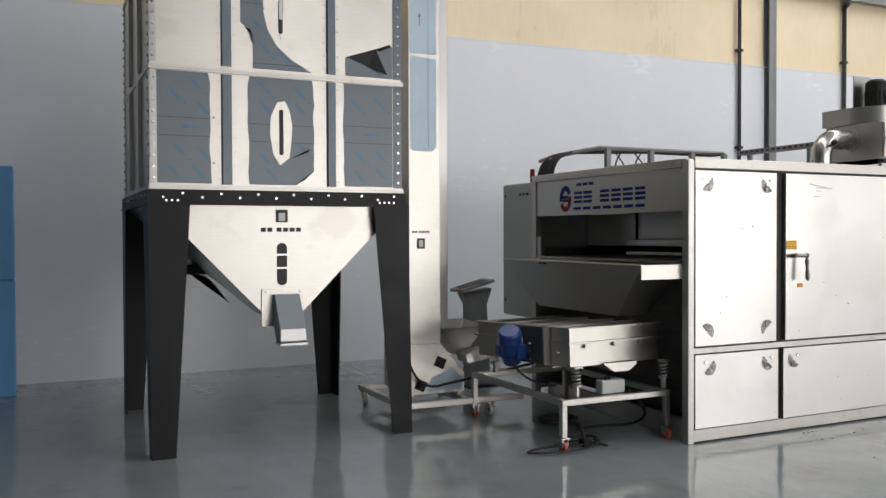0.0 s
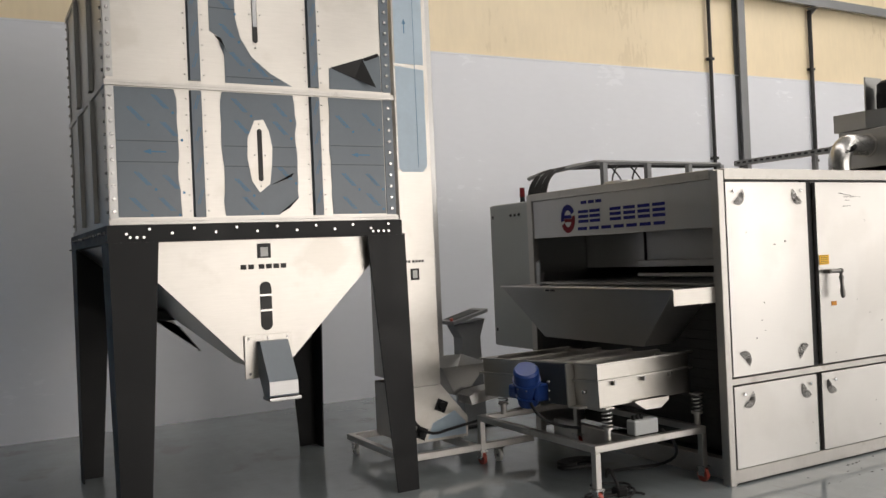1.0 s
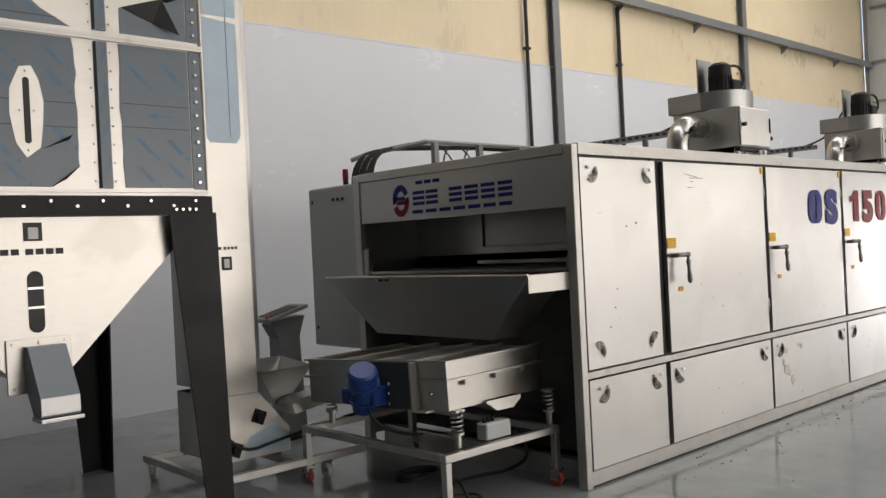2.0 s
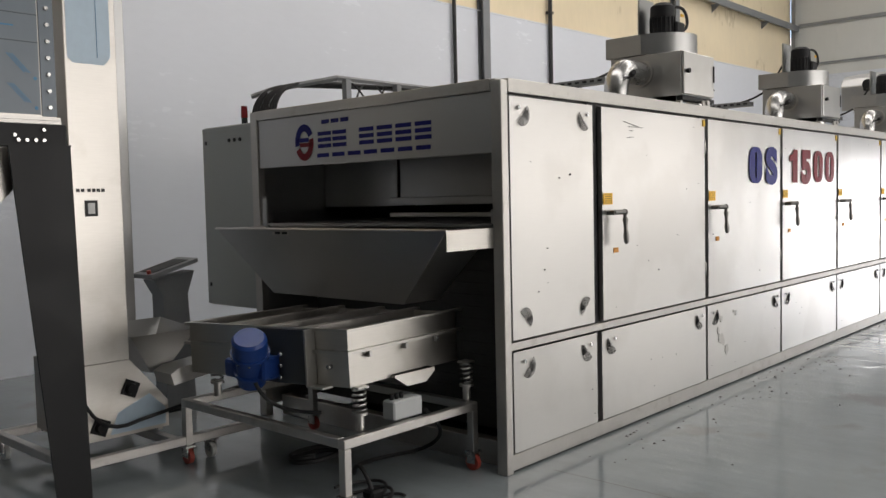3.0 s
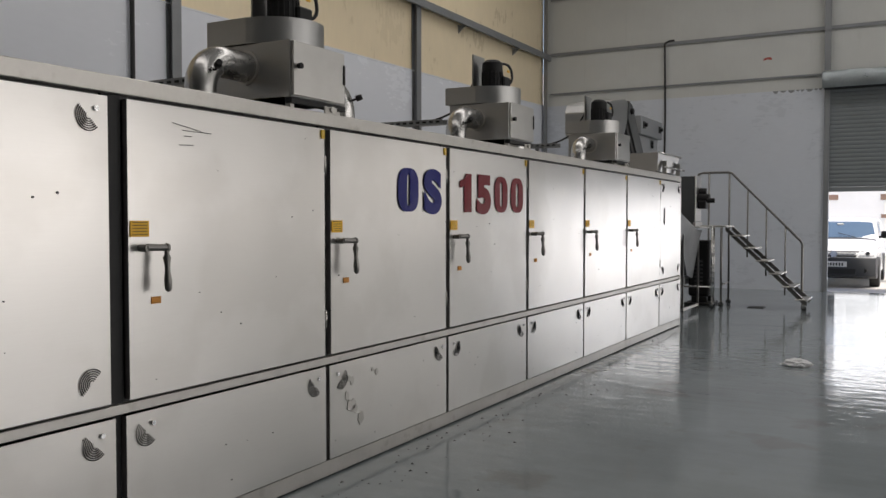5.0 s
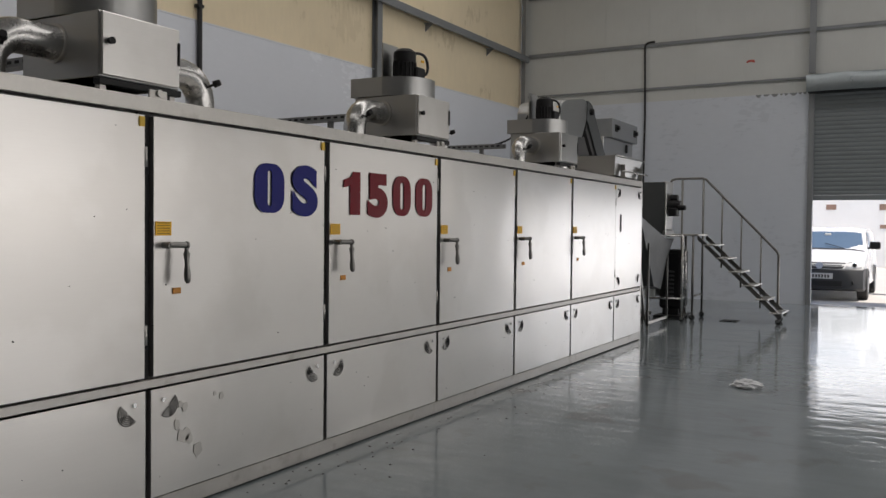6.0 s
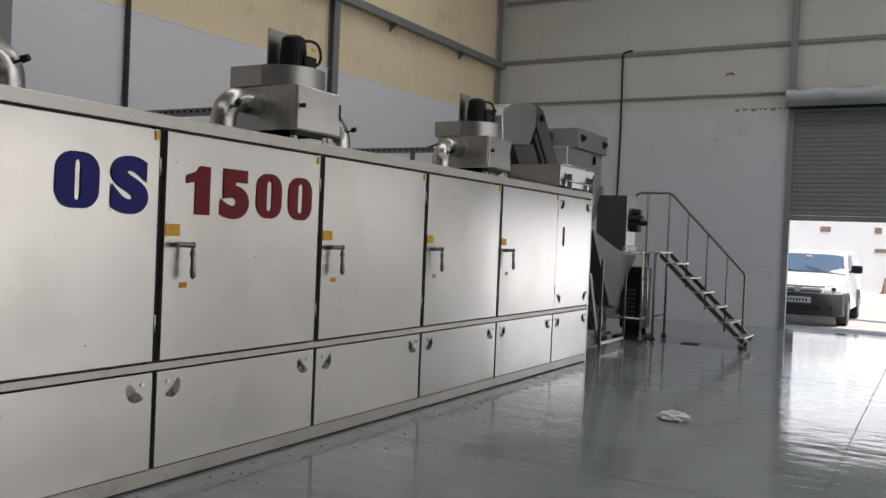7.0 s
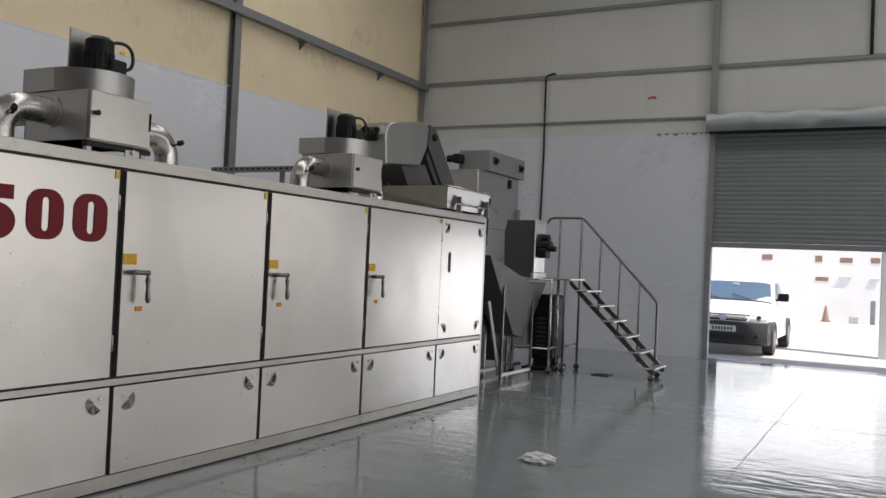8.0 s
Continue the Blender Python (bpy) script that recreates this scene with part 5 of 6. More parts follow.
TILT = Matrix.Translation((VX0, VY0, 0.88)) @ Matrix.Rotation(radians(4.5), 4, "Z") @ Matrix.Rotation(radians(-2.4), 4, "X") @ Matrix.Translation((-VX0, -VY0, -0.88))


def pan_part(name, bm, mat, parent=vib, label=""):
    """A part of the sprung pan, which stands a little askew on its frame."""
    ob = part(name, bm, mat, parent, label)
    if parent is vib:
        ob.matrix_basis = TILT
    return ob


bm = B()
ring(bm, VX0, VY0, VX1, VY1, 0.004, 0.6, 0.765)
pan_part("lower_pan", bm, STEEL_BIN)
bm = B()
ring(bm, VX0, VY0, VX1, VY1, 0.004, 0.782, 0.875)
pan_part("upper_pan", bm, STEEL_BIN)
bm = B()
box(bm, VX0 - 0.025, VY0 - 0.025, 0.766, VX1 + 0.02, VY0 + 0.006, 0.781)
box(bm, VX0 - 0.025, VY1 - 0.006, 0.766, VX1 + 0.02, VY1 + 0.025, 0.781)
box(bm, VX0 - 0.025, VY0 + 0.006, 0.766, VX0 + 0.006, VY1 - 0.006, 0.781)
pan_part("flange", bm, STEEL_FRAME)
bm = B()
box(bm, VX0 - 0.02, VY0 - 0.02, 0.876, VX1 + 0.04, VY0 + 0.012, 0.89)
box(bm, VX0 - 0.02, VY1 - 0.012, 0.876, VX1 + 0.04, VY1 + 0.02, 0.89)
box(bm, VX0 - 0.02, VY0 + 0.012, 0.876, VX0 + 0.012, VY1 - 0.012, 0.89)
pan_part("rim", bm, STEEL_FRAME)
# Deck coloured dark to carry the shade between the dividers.
pan_part("deck", box(B(), VX0 + 0.005, VY0 + 0.005, 0.79, VX1 - 0.005, VY1 - 0.005, 0.8), DARK_INSIDE)
for y in (5.64, 5.92, 6.26):
    pan_part("divider", box(B(), VX0 + 0.013, y, 0.801, VX1 + 0.06, y + 0.05, 0.888, 0.004), STEEL_FRAME)
pan_part("mount_plate", box(B(), VX0 - 0.03, 5.6, 0.6, VX0 - 0.001, 5.98, 0.885, 0.004), SHADED_SHEET)
mp = pan_part("mount_rib", box(B(), VX0 - 0.07, 5.565, 0.6, VX0 - 0.001, 5.58, 0.885, 0.003), STEEL_FRAME)
part("rib_foot", box(B(), VX0 - 0.07, 5.46, 0.594, VX0 - 0.001, 5.564, 0.604), STEEL_FRAME, mp)
for x in (VX0 + 0.12, VX0 + 0.4, VX0 + 0.66):
    pan_part("clamp", box(B(), x, VY0 - 0.03, 0.735, x + 0.022, VY0 - 0.001, 0.765, 0.003), STEEL_PIPE)
bm = B()
cyl(bm, (VX0 - 0.001, 5.46, 0.7), (VX0 - 0.03, 5.46, 0.7), 0.012, None, 8)
pan_part("toggle", bm, STEEL_PIPE)
# bent sheet spout under the pan
bm = plate(B(), [(3.8, 5.32, 0.6), (3.89, 5.32, 0.543), (4.03, 5.32, 0.543), (4.1, 5.32, 0.59), (4.1, 5.32, 0.612), (3.8, 5.32, 0.612)], (0, 0.5, 0))
part("spout", bm, STEEL_BIN, vib)
# blue vibrator motor, leaning on its mount
c = Vector((VX0 - 0.18, 5.89, 0.70))
ax = Vector((-0.32, -0.42, 0.85)).normalized()
bm = B()
cyl(bm, c - ax * 0.14, c + ax * 0.05, 0.074, 0.078, 24)
cyl(bm, c - ax * 0.158, c - ax * 0.14, 0.055, 0.074, 24)
mot = part("vibrator_motor", bm, BLUE_PAINT, vib, "bright blue vibrator motor")
bm = B()
cyl(bm, c + ax * 0.05, c + ax * 0.066, 0.1, None, 24)
cyl(bm, c + ax * 0.066, c + ax * 0.145, 0.091, 0.09, 24)
cyl(bm, c + ax * 0.145, c + ax * 0.162, 0.09, 0.076, 24)
part("weight_cover", bm, BLUE_PAINT, mot)
bm = B()
cyl(bm, c - ax * 0.07, c - ax * 0.056, 0.09, None, 24)
part("end_flange", bm, BLUE_PAINT, mot)
side = ax.cross(Vector((1, 0, 0))).normalized()
up = side.cross(ax).normalized()
for k in range(10):
    w = math.cos(math.pi * k / 5) * side + math.sin(math.pi * k / 5) * up
    for d, r in ((0.05, 0.093), (-0.056, 0.083)):
        bm = B()
        cyl(bm, c + ax * d + w * r, c + ax * (d - 0.012) + w * r, 0.006, None, 6)
        part("cover_bolt", bm, STEEL_PIPE, mot)
bm = B()
box(bm, c.x - 0.06, c.y + 0.06, c.z - 0.09, c.x + 0.05, c.y + 0.16, c.z + 0.01, 0.02, 2)
part("terminal_box", bm, BLUE_PAINT, mot)
bm = B()
box(bm, c.x + 0.01, c.y - 0.09, c.z - 0.1, VX0 - 0.032, c.y + 0.09, c.z + 0.02, 0.012)
part("motor_foot", bm, BLUE_PAINT, mot)
for dy in (-0.105, 0.105):
    for dz in (-0.09, -0.03, 0.03):
        bm = B()
        cyl(bm, (VX0 - 0.05, c.y + dy, c.z + dz), (VX0 - 0.08, c.y + dy, c.z + dz), 0.01, None, 8)
        part("motor_bolt", bm, STEEL_PIPE, mot)
bm = B()
tube(bm, arc((c.x, c.y - 0.03, c.z - 0.1), (c.x + 0.05, c.y - 0.05, 0.42), (3.62, 5.7, 0.4), 10), 0.01, 8)
part("motor_cable", bm, RUBBER, mot)
# springs and stubs
for x in (VX0 + 0.05, VX1 - 0.02):
    for y in (VY0 - 0.02, VY1 - 0.04):
        bm = B()
        tube(bm, [(x + 0.034 * math.cos(a), y + 0.034 * math.sin(a), 0.47 + 0.13 * a / (2 * math.pi * 5)) for a in [2 * math.pi * 5 * i / 70 for i in range(71)]], 0.0055, 6)
        part("spring", bm, STEEL_PIPE, vib)
        bm = B()
        cyl(bm, (x, y, 0.385), (x, y, 0.46), 0.023, None, 12)
        cyl(bm, (x, y, 0.46), (x, y, 0.475), 0.04, None, 14)
        part("spring_seat", bm, STEEL_FRAME, vib)
        part("hanger", box(B(), x - 0.035, y - 0.035, 0.594, x + 0.035, y + 0.035, 0.604), STEEL_FRAME, vib)
FX0, FX1, FY0, FY1 = 3.37, 4.355, 5.235, 6.67
for a in ((FX0, FY0, FX1, FY0 + 0.045), (FX0, FY1 - 0.045, FX1, FY1), (FX0, FY0 + 0.046, FX0 + 0.045, FY1 - 0.046), (FX1 - 0.045, FY0 + 0.046, FX1, FY1 - 0.046)):
    part("frame_bar", box(B(), a[0], a[1], 0.338, a[2], a[3], 0.384, 0.004), STEEL_FRAME, vib)
for x in (FX0, FX1 - 0.045):
    for y in (FY0, FY1 - 0.045):
        part("leg", box(B(), x, y, 0.11, x + 0.045, y + 0.045, 0.337, 0.003), STEEL_FRAME, vib)
        caster(x + 0.022, y + 0.022, RED_PLASTIC, vib, 0.11)
jb = part("junction_box", box(B(), 3.76, 5.29, 0.385, 3.97, 5.38, 0.485, 0.008), GREY_BOX, vib, "pale grey junction box")
for i in range(3):
    bm = B()
    cyl(bm, (3.79 + 0.035 * i, 5.34, 0.485), (3.79 + 0.035 * i, 5.34, 0.515), 0.012, None, 8)
    part("knob", bm, BLACK_PLASTIC, jb)
# floor cables
random.seed(11)
for k, (cx, cy, rx, ry) in enumerate(((3.45, 5.24, 0.32, 0.12), (3.62, 5.36, 0.2, 0.1))):
    bm = B()
    pts = []
    for i in range(30):
        a = i * 2 * math.pi / 26 + k
        pts.append((cx + rx * math.cos(a) * (1 + 0.05 * math.sin(3 * a)), cy + ry * math.sin(a) + 0.004 * i, 0.012 + 0.0006 * i))
    tube(bm, pts, 0.0085, 8)
    single("floor_cable", bm, RUBBER, "coil of black cable lying on the floor", "cable", "cables under the feeder")
bm = B()
box(bm, 3.6, 5.3, 0.0, 3.69, 5.38, 0.06, 0.012)
single("cable_plug", bm, BLACK_PLASTIC, "black industrial plug lying on the floor", "plug")
bm = B()
tube(bm, arc((3.64, 5.34, 0.05), (3.6, 5.4, 0.25), (3.75, 5.6, 0.06), 8) + arc((3.75, 5.6, 0.06), (3.95, 5.9, 0.01), (4.3, 5.7, 0.03), 8)[1:] + arc((4.3, 5.7, 0.03), (4.5, 5.5, 0.1), (4.0, 5.3, 0.4), 8)[1:], 0.011, 8)
single("floor_cable", bm, RUBBER, "loose black cable running to the junction box", "cable", "cables under the feeder")
bm = B()
tube(bm, [(3.9 + 0.17 * math.cos(a), 6.1 + 0.1 * math.sin(a), 0.015 + 0.004 * a) for a in [0.3 * i for i in range(36)]], 0.014, 6)
single("floor_cable", bm, RUBBER, "coil of black cable lying on the floor", "cable", "cables under the feeder")

# ---- light blue sheets leaning by the wall ----
for z0, z1 in ((0.0, 1.145), (1.15, 2.27)):
    bm = B()
    box(bm, -1.5, 9.45, z0, -0.24, 9.9, z1, 0.012)
    single("blue_crate", bm, BLUE_PLASTIC, "light blue plastic crate stacked against the wall", "crate", "stacked blue crates")

# ---- outfeed machines behind the oven ----
tro = thing("outfeed_trough", (15.1, 5.7, 2.15), "open stainless trough on the end of the oven roof", "trough")
bm = B()
R0, R1 = [(14.42, 5.14, 2.45), (15.58, 5.14, 2.45), (15.58, 6.4, 2.45), (14.42, 6.4, 2.45)], [(14.5, 5.18, 2.2), (15.5, 5.18, 2.2), (15.6, 6.35, 2.2), (14.58, 6.35, 2.2)]
a, b = [bm.verts.new(p) for p in R0], [bm.verts.new(p) for p in R1]
for i in range(4):
    bm.faces.new((a[i], a[(i + 1) % 4], b[(i + 1) % 4], b[i]))
bm.faces.new(b)
part("pan", bm, STEEL_DULL, tro)
bm = B()
tube(bm, [(14.42, 5.135, 2.45), (15.66, 5.135, 2.45)], 0.014, 8)
part("rim", bm, STEEL_PIPE, tro)
bm = B()
tube(bm, [(14.6, 5.1, 2.26), (15.72, 5.1, 2.26)], 0.012, 8)
part("rail", bm, STEEL_PIPE, tro)
for x in (14.8, 15.55):
    part("leg", box(B(), x - 0.1, 5.1, 2.149, x - 0.08, 5.16, 2.35), STEEL_FRAME, tro)
bm = B()
tube(bm, arc((15.62, 5.24, 2.47), (15.85, 5.2, 2.4), (15.62, 5.2, 2.3), 8) + arc((15.62, 5.2, 2.3), (15.5, 5.1, 2.1), (15.5, 5.15, 1.8), 8)[1:], 0.012, 6)
part("hose", bm, RUBBER, tro)
part("lock_box", box(B(), 15.29, 5.05, 1.82, 15.36, 5.12, 1.95, 0.006), BLACK_PLASTIC, tro)

con = thing("inclined_elevator", (16.5, 6.0, 0), "inclined grey elevator with a hooded head over the trough", "elevator")
bm = B()
plate(bm, [(14.07, 5.75, 2.66), (14.03, 5.75, 3.0), (14.1, 5.75, 3.12), (14.25, 5.75, 3.17), (14.88, 5.75, 3.27), (15.02, 5.75, 3.24), (15.08, 5.75, 3.1), (14.84, 5.75, 2.73)], (0, 0.6, 0))
bmesh.ops.bevel(bm, geom=bm.edges[:], offset=0.012, segments=1, affect="EDGES")
part("head_hood", bm, STEEL_DULL, con)
bm = B()
plate(bm, [(14.45, 5.8, 2.735), (15.05, 5.8, 2.77), (15.3, 5.8, 2.5), (14.7, 5.8, 2.42)], (0, 0.5, 0))
part("drop_chute", bm, DARK_INSIDE, con, "dark discharge chute")
bm = B()
plate(bm, [(15.0, 5.74, 3.0), (15.03, 5.74, 3.26), (15.2, 5.74, 3.22), (17.9, 5.74, 0.15), (17.6, 5.74, 0.15)], (0, 0.03, 0))
part("side_cheek", bm, SHADED_SHEET, con)
bm = B()
plate(bm, [(15.02, 5.771, 2.86), (15.15, 5.771, 3.18), (17.85, 5.771, 0.17), (17.5, 5.771, 0.17)], (0, 0.5, 0))
part("casing", bm, DARK_INSIDE, con)
bm = B()
cyl(bm, (15.14, 5.739, 3.12), (15.14, 5.7, 3.12), 0.05, 0.04, 14)
part("bearing", bm, BLACK_PLASTIC, con)
bm = B()
box(bm, 14.02, 5.85, 2.92, 14.16, 6.05, 3.08, 0.02)
cyl(bm, (14.05, 5.95, 3.0), (13.9, 5.95, 3.0), 0.07, None, 14)
part("drive_motor", bm, BLACK_PLASTIC, con)
for x, z in ((16.3, 1.75), (17.0, 0.95)):
    part("leg", box(B(), x, 5.78, 0, x + 0.05, 5.83, z), STEEL_FRAME, con)
    part("leg", box(B(), x, 6.2, 0, x + 0.05, 6.25, z), STEEL_FRAME, con)
part("foot_bar", box(B(), 16.2, 5.75, 0.05, 18.3, 5.8, 0.1, 0.004), STEEL_FRAME, con)

feedbin = thing("transfer_hopper", (17.0, 5.5, 0), "grey transfer hopper on legs behind the oven, shade in its colour", "hopper")
bm = B()
R0, R1 = [(15.9, 5.25, 1.7), (17.55, 5.25, 1.3), (17.55, 5.7, 1.3), (15.9, 5.7, 1.7)], [(17.0, 5.35, 0.62), (17.4, 5.35, 0.55), (17.4, 5.65, 0.55), (17.0, 5.65, 0.62)]
a, b = [bm.verts.new(p) for p in R0], [bm.verts.new(p) for p in R1]
for i in range(4):
    bm.faces.new((a[i], a[(i + 1) % 4], b[(i + 1) % 4], b[i]))
bm.faces.new(b)
part("hopper_body", bm, SHADED_SHEET, feedbin)
# Legs and brace take dark steel for the same shade.
for x, y in ((16.45, 5.27), (17.5, 5.27), (16.45, 5.65), (17.5, 5.65)):
    part("leg", box(B(), x, y, 0, x + 0.03, y + 0.03, 1.3), STEEL_DARK, feedbin)
part("brace", plate(B(), [(16.0, 5.3, 1.1), (16.08, 5.3, 1.1), (16.5, 5.3, 0.1), (16.42, 5.3, 0.1)], (0, 0.02, 0)), STEEL_DARK, feedbin)
part("crossbar", box(B(), 16.45, 5.27, 0.08, 17.53, 5.3, 0.12), STEEL_FRAME, feedbin)
tall = thing("cooling_cyclone", (19.3, 6.8, 0), "tall grey sheet metal housing with a conical base", "housing")
part("upper_body", box(B(), 18.5, 6.72, 2.2, 20.2, 7.3, 3.15, 0.01), STEEL_DULL, tall)
hd = part("head_box", box(B(), 18.75, 6.64, 3.151, 20.25, 7.22, 3.5, 0.01), GALV, tall)
for x in (18.95, 20.05):
    bm = B()
    box(bm, x - 0.07, 6.62, 3.27, x + 0.07, 6.639, 3.4, 0.006)
    cyl(bm, (x, 6.62, 3.335), (x, 6.57, 3.335), 0.04, 0.035, 12)
    part("bearing", bm, BLACK_PLASTIC, hd)
bm = B()
box(bm, 18.55, 7.1, 3.27, 18.74, 7.26, 3.42, 0.02)
cyl(bm, (18.62, 7.26, 3.345), (18.62, 7.36, 3.345), 0.06, None, 14)
part("side_motor", bm, BLACK_PLASTIC, hd)
latch = part("latch", box(B(), 19.75, 6.69, 2.95, 19.82, 6.719, 3.1, 0.006), BLACK_PLASTIC, tall)
bm = B()
R0, R1 = [(18.5, 6.72, 2.199), (20.2, 6.72, 2.199), (20.2, 7.3, 2.199), (18.5, 7.3, 2.199)], [(19.2, 6.9, 1.2), (19.6, 6.9, 1.2), (19.6, 7.15, 1.2), (19.2, 7.15, 1.2)]
a, b = [bm.verts.new(p) for p in R0], [bm.verts.new(p) for p in R1]
for i in range(4):
    bm.faces.new((a[i], a[(i + 1) % 4], b[(i + 1) % 4], b[i]))
bm.faces.new(b)
part("cone", bm, STEEL_DULL, tall)
for x in (18.5, 20.15):
    for y in (6.66, 7.3):
        part("leg", box(B(), x, y, 0, x + 0.05, y + 0.05, 2.6), STEEL_FRAME, tall)
part("brace", box(B(), 18.48, 6.7, 1.6, 18.499, 7.3, 1.65), STEEL_FRAME, tall)

drum = thing("seasoning_machine", (18.0, 5.6, 0), "grey seasoning machine with black motor on a tubular stand", "machine")
bm = B()
plate(bm, [(17.8, 5.42, 1.42), (17.8, 5.88, 1.45), (17.8, 5.9, 2.1), (17.8, 5.86, 2.28), (17.8, 5.42, 2.28)], (0.45, 0, 0))
part("housing", bm, SHADED_SHEET, drum)
part("front_plate", box(B(), 17.8, 5.395, 1.5, 18.22, 5.418, 2.29, 0.004), STEEL, drum)
part("bottom_plate", box(B(), 17.78, 5.39, 1.415, 18.3, 5.44, 1.49, 0.004), STEEL, drum)
bm = B()
cyl(bm, (17.98, 5.394, 1.9), (17.98, 5.2, 1.9), 0.09, 0.08, 18)
box(bm, 17.85, 5.24, 1.72, 18.05, 5.38, 1.86, 0.015)
cyl(bm, (18.1, 5.39, 2.02), (18.1, 5.28, 2.02), 0.07, 0.06, 14)
mo = part("motor", bm, BLACK_PLASTIC, drum, "black drive motor")
bm = B()
cyl(bm, (17.9, 5.22, 1.86), (17.9, 5.1, 1.86), 0.045, 0.04, 12)
part("gear_head", bm, BLACK_PLASTIC, mo)
bm = B()
R0, R1 = [(17.75, 5.4, 1.35), (18.35, 5.4, 1.35), (18.35, 6.1, 1.35), (17.75, 6.1, 1.35)], [(17.95, 5.55, 0.75), (18.15, 5.55, 0.75), (18.15, 5.75, 0.75), (17.95, 5.75, 0.75)]
a, b = [bm.verts.new(p) for p in R0], [bm.verts.new(p) for p in R1]
for i in range(4):
    bm.faces.new((a[i], a[(i + 1) % 4], b[(i + 1) % 4], b[i]))
bm.faces.new(b)
bm.faces.new(a[::-1])
part("catch_hopper", bm, SHADED_SHEET, drum)
for x, y in ((17.7, 5.65), (17.83, 5.12), (18.35, 5.2), (18.35, 5.95)):
    bm = B()
    tube(bm, [(x, y, 0.09), (x, y, 1.42)], 0.02, 10)
    part("leg", bm, STEEL_PIPE, drum)
    caster(x, y, RUBBER, drum, 0.09)
for p, q in (((17.7, 5.65), (17.83, 5.12)), ((17.83, 5.12), (18.35, 5.2)), ((17.7, 5.65), (18.35, 5.95))):
    for z in (0.38, 1.4):
        bm = B()
        tube(bm, [(p[0], p[1], z), (q[0], q[1], z)], 0.017, 8)
        part("cross_tube", bm, STEEL_PIPE, drum)
blower = thing("blower_cabinet", (18.6, 5.5, 0), "black moulded blower cabinet beside the stand", "blower")
bm = B()
box(bm, 18.4, 5.28, 0.15, 18.9, 5.66, 1.16, 0.05, 2)
box(bm, 18.392, 5.32, 1.02, 18.41, 5.62, 1.1, 0.006)
part("shell", bm, BLACK_PLASTIC, blower)
for i in range(7):
    part("vent_slat", box(B(), 18.388, 5.4, 0.35 + 0.07 * i, 18.399, 5.54, 0.385 + 0.07 * i), VAN_PLASTIC, blower)
part("base", box(B(), 18.2, 5.25, 0.0, 19.0, 5.7, 0.05, 0.01), BLACK, blower)
part("foot", box(B(), 18.43, 5.33, 0.05, 18.5, 5.6, 0.15), BLACK, blower)
part("foot", box(B(), 18.78, 5.33, 0.05, 18.85, 5.6, 0.15), BLACK, blower)
bm = B()
box(bm, 18.35, 5.72, 0.35, 18.75, 6.05, 0.85, 0.01)
control = single("motor_control_box", bm, CABINET, "grey control box under the hopper", "control box")
part("switch", box(B(), 18.33, 5.8, 0.55, 18.349, 5.9, 0.65, 0.004), BLACK_PLASTIC, control)

stairs = thing("access_stairs", (18.55, 4.4, 0), "movable tubular steel stairs with handrail on castors", "stairs")
SY0, SZ0, SY1, SZ1 = 4.98, 1.42, 3.72, 0.14
for x in (18.22, 18.84):
    bm = B()
    plate(bm, [(x, SY0, SZ0), (x, SY0, SZ0 - 0.08), (x, SY1 - 0.04, SZ1 - 0.06), (x, SY1 - 0.08, SZ1 + 0.0)], (0.03, 0, 0))
    part("stringer", bm, STEEL_DARK, stairs)
for i in range(6):
    s = (i + 0.85) / 6
    y, z = SY0 + (SY1 - SY0) * s, SZ0 + (SZ1 - SZ0) * s
    part("tread", box(B(), 18.18, y - 0.12, z, 18.9, y + 0.08, z + 0.025, 0.004), STEEL_FRAME, stairs)
part("platform", box(B(), 18.18, SY0 - 0.02, 1.4, 18.9, 5.6, 1.43, 0.004), STEEL_FRAME, stairs)
bm = B()
tube(bm, [(18.87, 5.62, 2.3), (18.87, 5.58, 2.37), (18.87, 5.5, 2.39), (18.87, 5.06, 2.39), (18.87, 5.0, 2.37), (18.87, 3.83, 1.16), (18.87, 3.8, 1.1), (18.87, 3.8, 0.16)], 0.02, 12)
part("handrail", bm, STEEL_DARK, stairs)
for y in (5.4, 5.04):
    bm = B()
    tube(bm, [(18.87, y, 0.09), (18.87, y, 2.38)], 0.018, 10)
    part("post", bm, STEEL_DARK, stairs)
for y in (4.72, 4.4, 4.08):
    z = 2.37 + (y - 5.0) * (2.37 - 1.16) / 1.17
    bm = B()
    tube(bm, [(18.87, y, z - 1.22), (18.87, y, z)], 0.014, 10)
    part("baluster", bm, STEEL_DARK, stairs)
bm = B()
tube(bm, [(18.2, 5.04, 0.09), (18.2, 5.04, 1.4)], 0.02, 10)
part("post", bm, STEEL_DARK, stairs)
for z in (0.4,):
    bm = B()
    tube(bm, [(18.2, 5.04, z), (18.87, 5.04, z)], 0.016, 8)
    part("cross_tube", bm, STEEL_DARK, stairs)
for x, y in ((18.24, 3.7), (18.85, 3.76), (18.2, 5.04), (18.87, 5.04), (18.87, 5.4)):
    caster(x, y, RUBBER, stairs, 0.09)

bm = B()
box(bm, 18.3, 4.35, 0.0, 18.6, 4.62, 0.008)
for i in range(6):
    box(bm, 18.32, 4.37 + 0.04 * i, 0.008, 18.58, 4.385 + 0.04 * i, 0.012)
single("floor_drain", bm, BLACK, "small dark drain grate in the floor", "drain")
# crumpled plastic on the floor
bm = B()
bmesh.ops.create_icosphere(bm, subdivisions=4, radius=1.0)
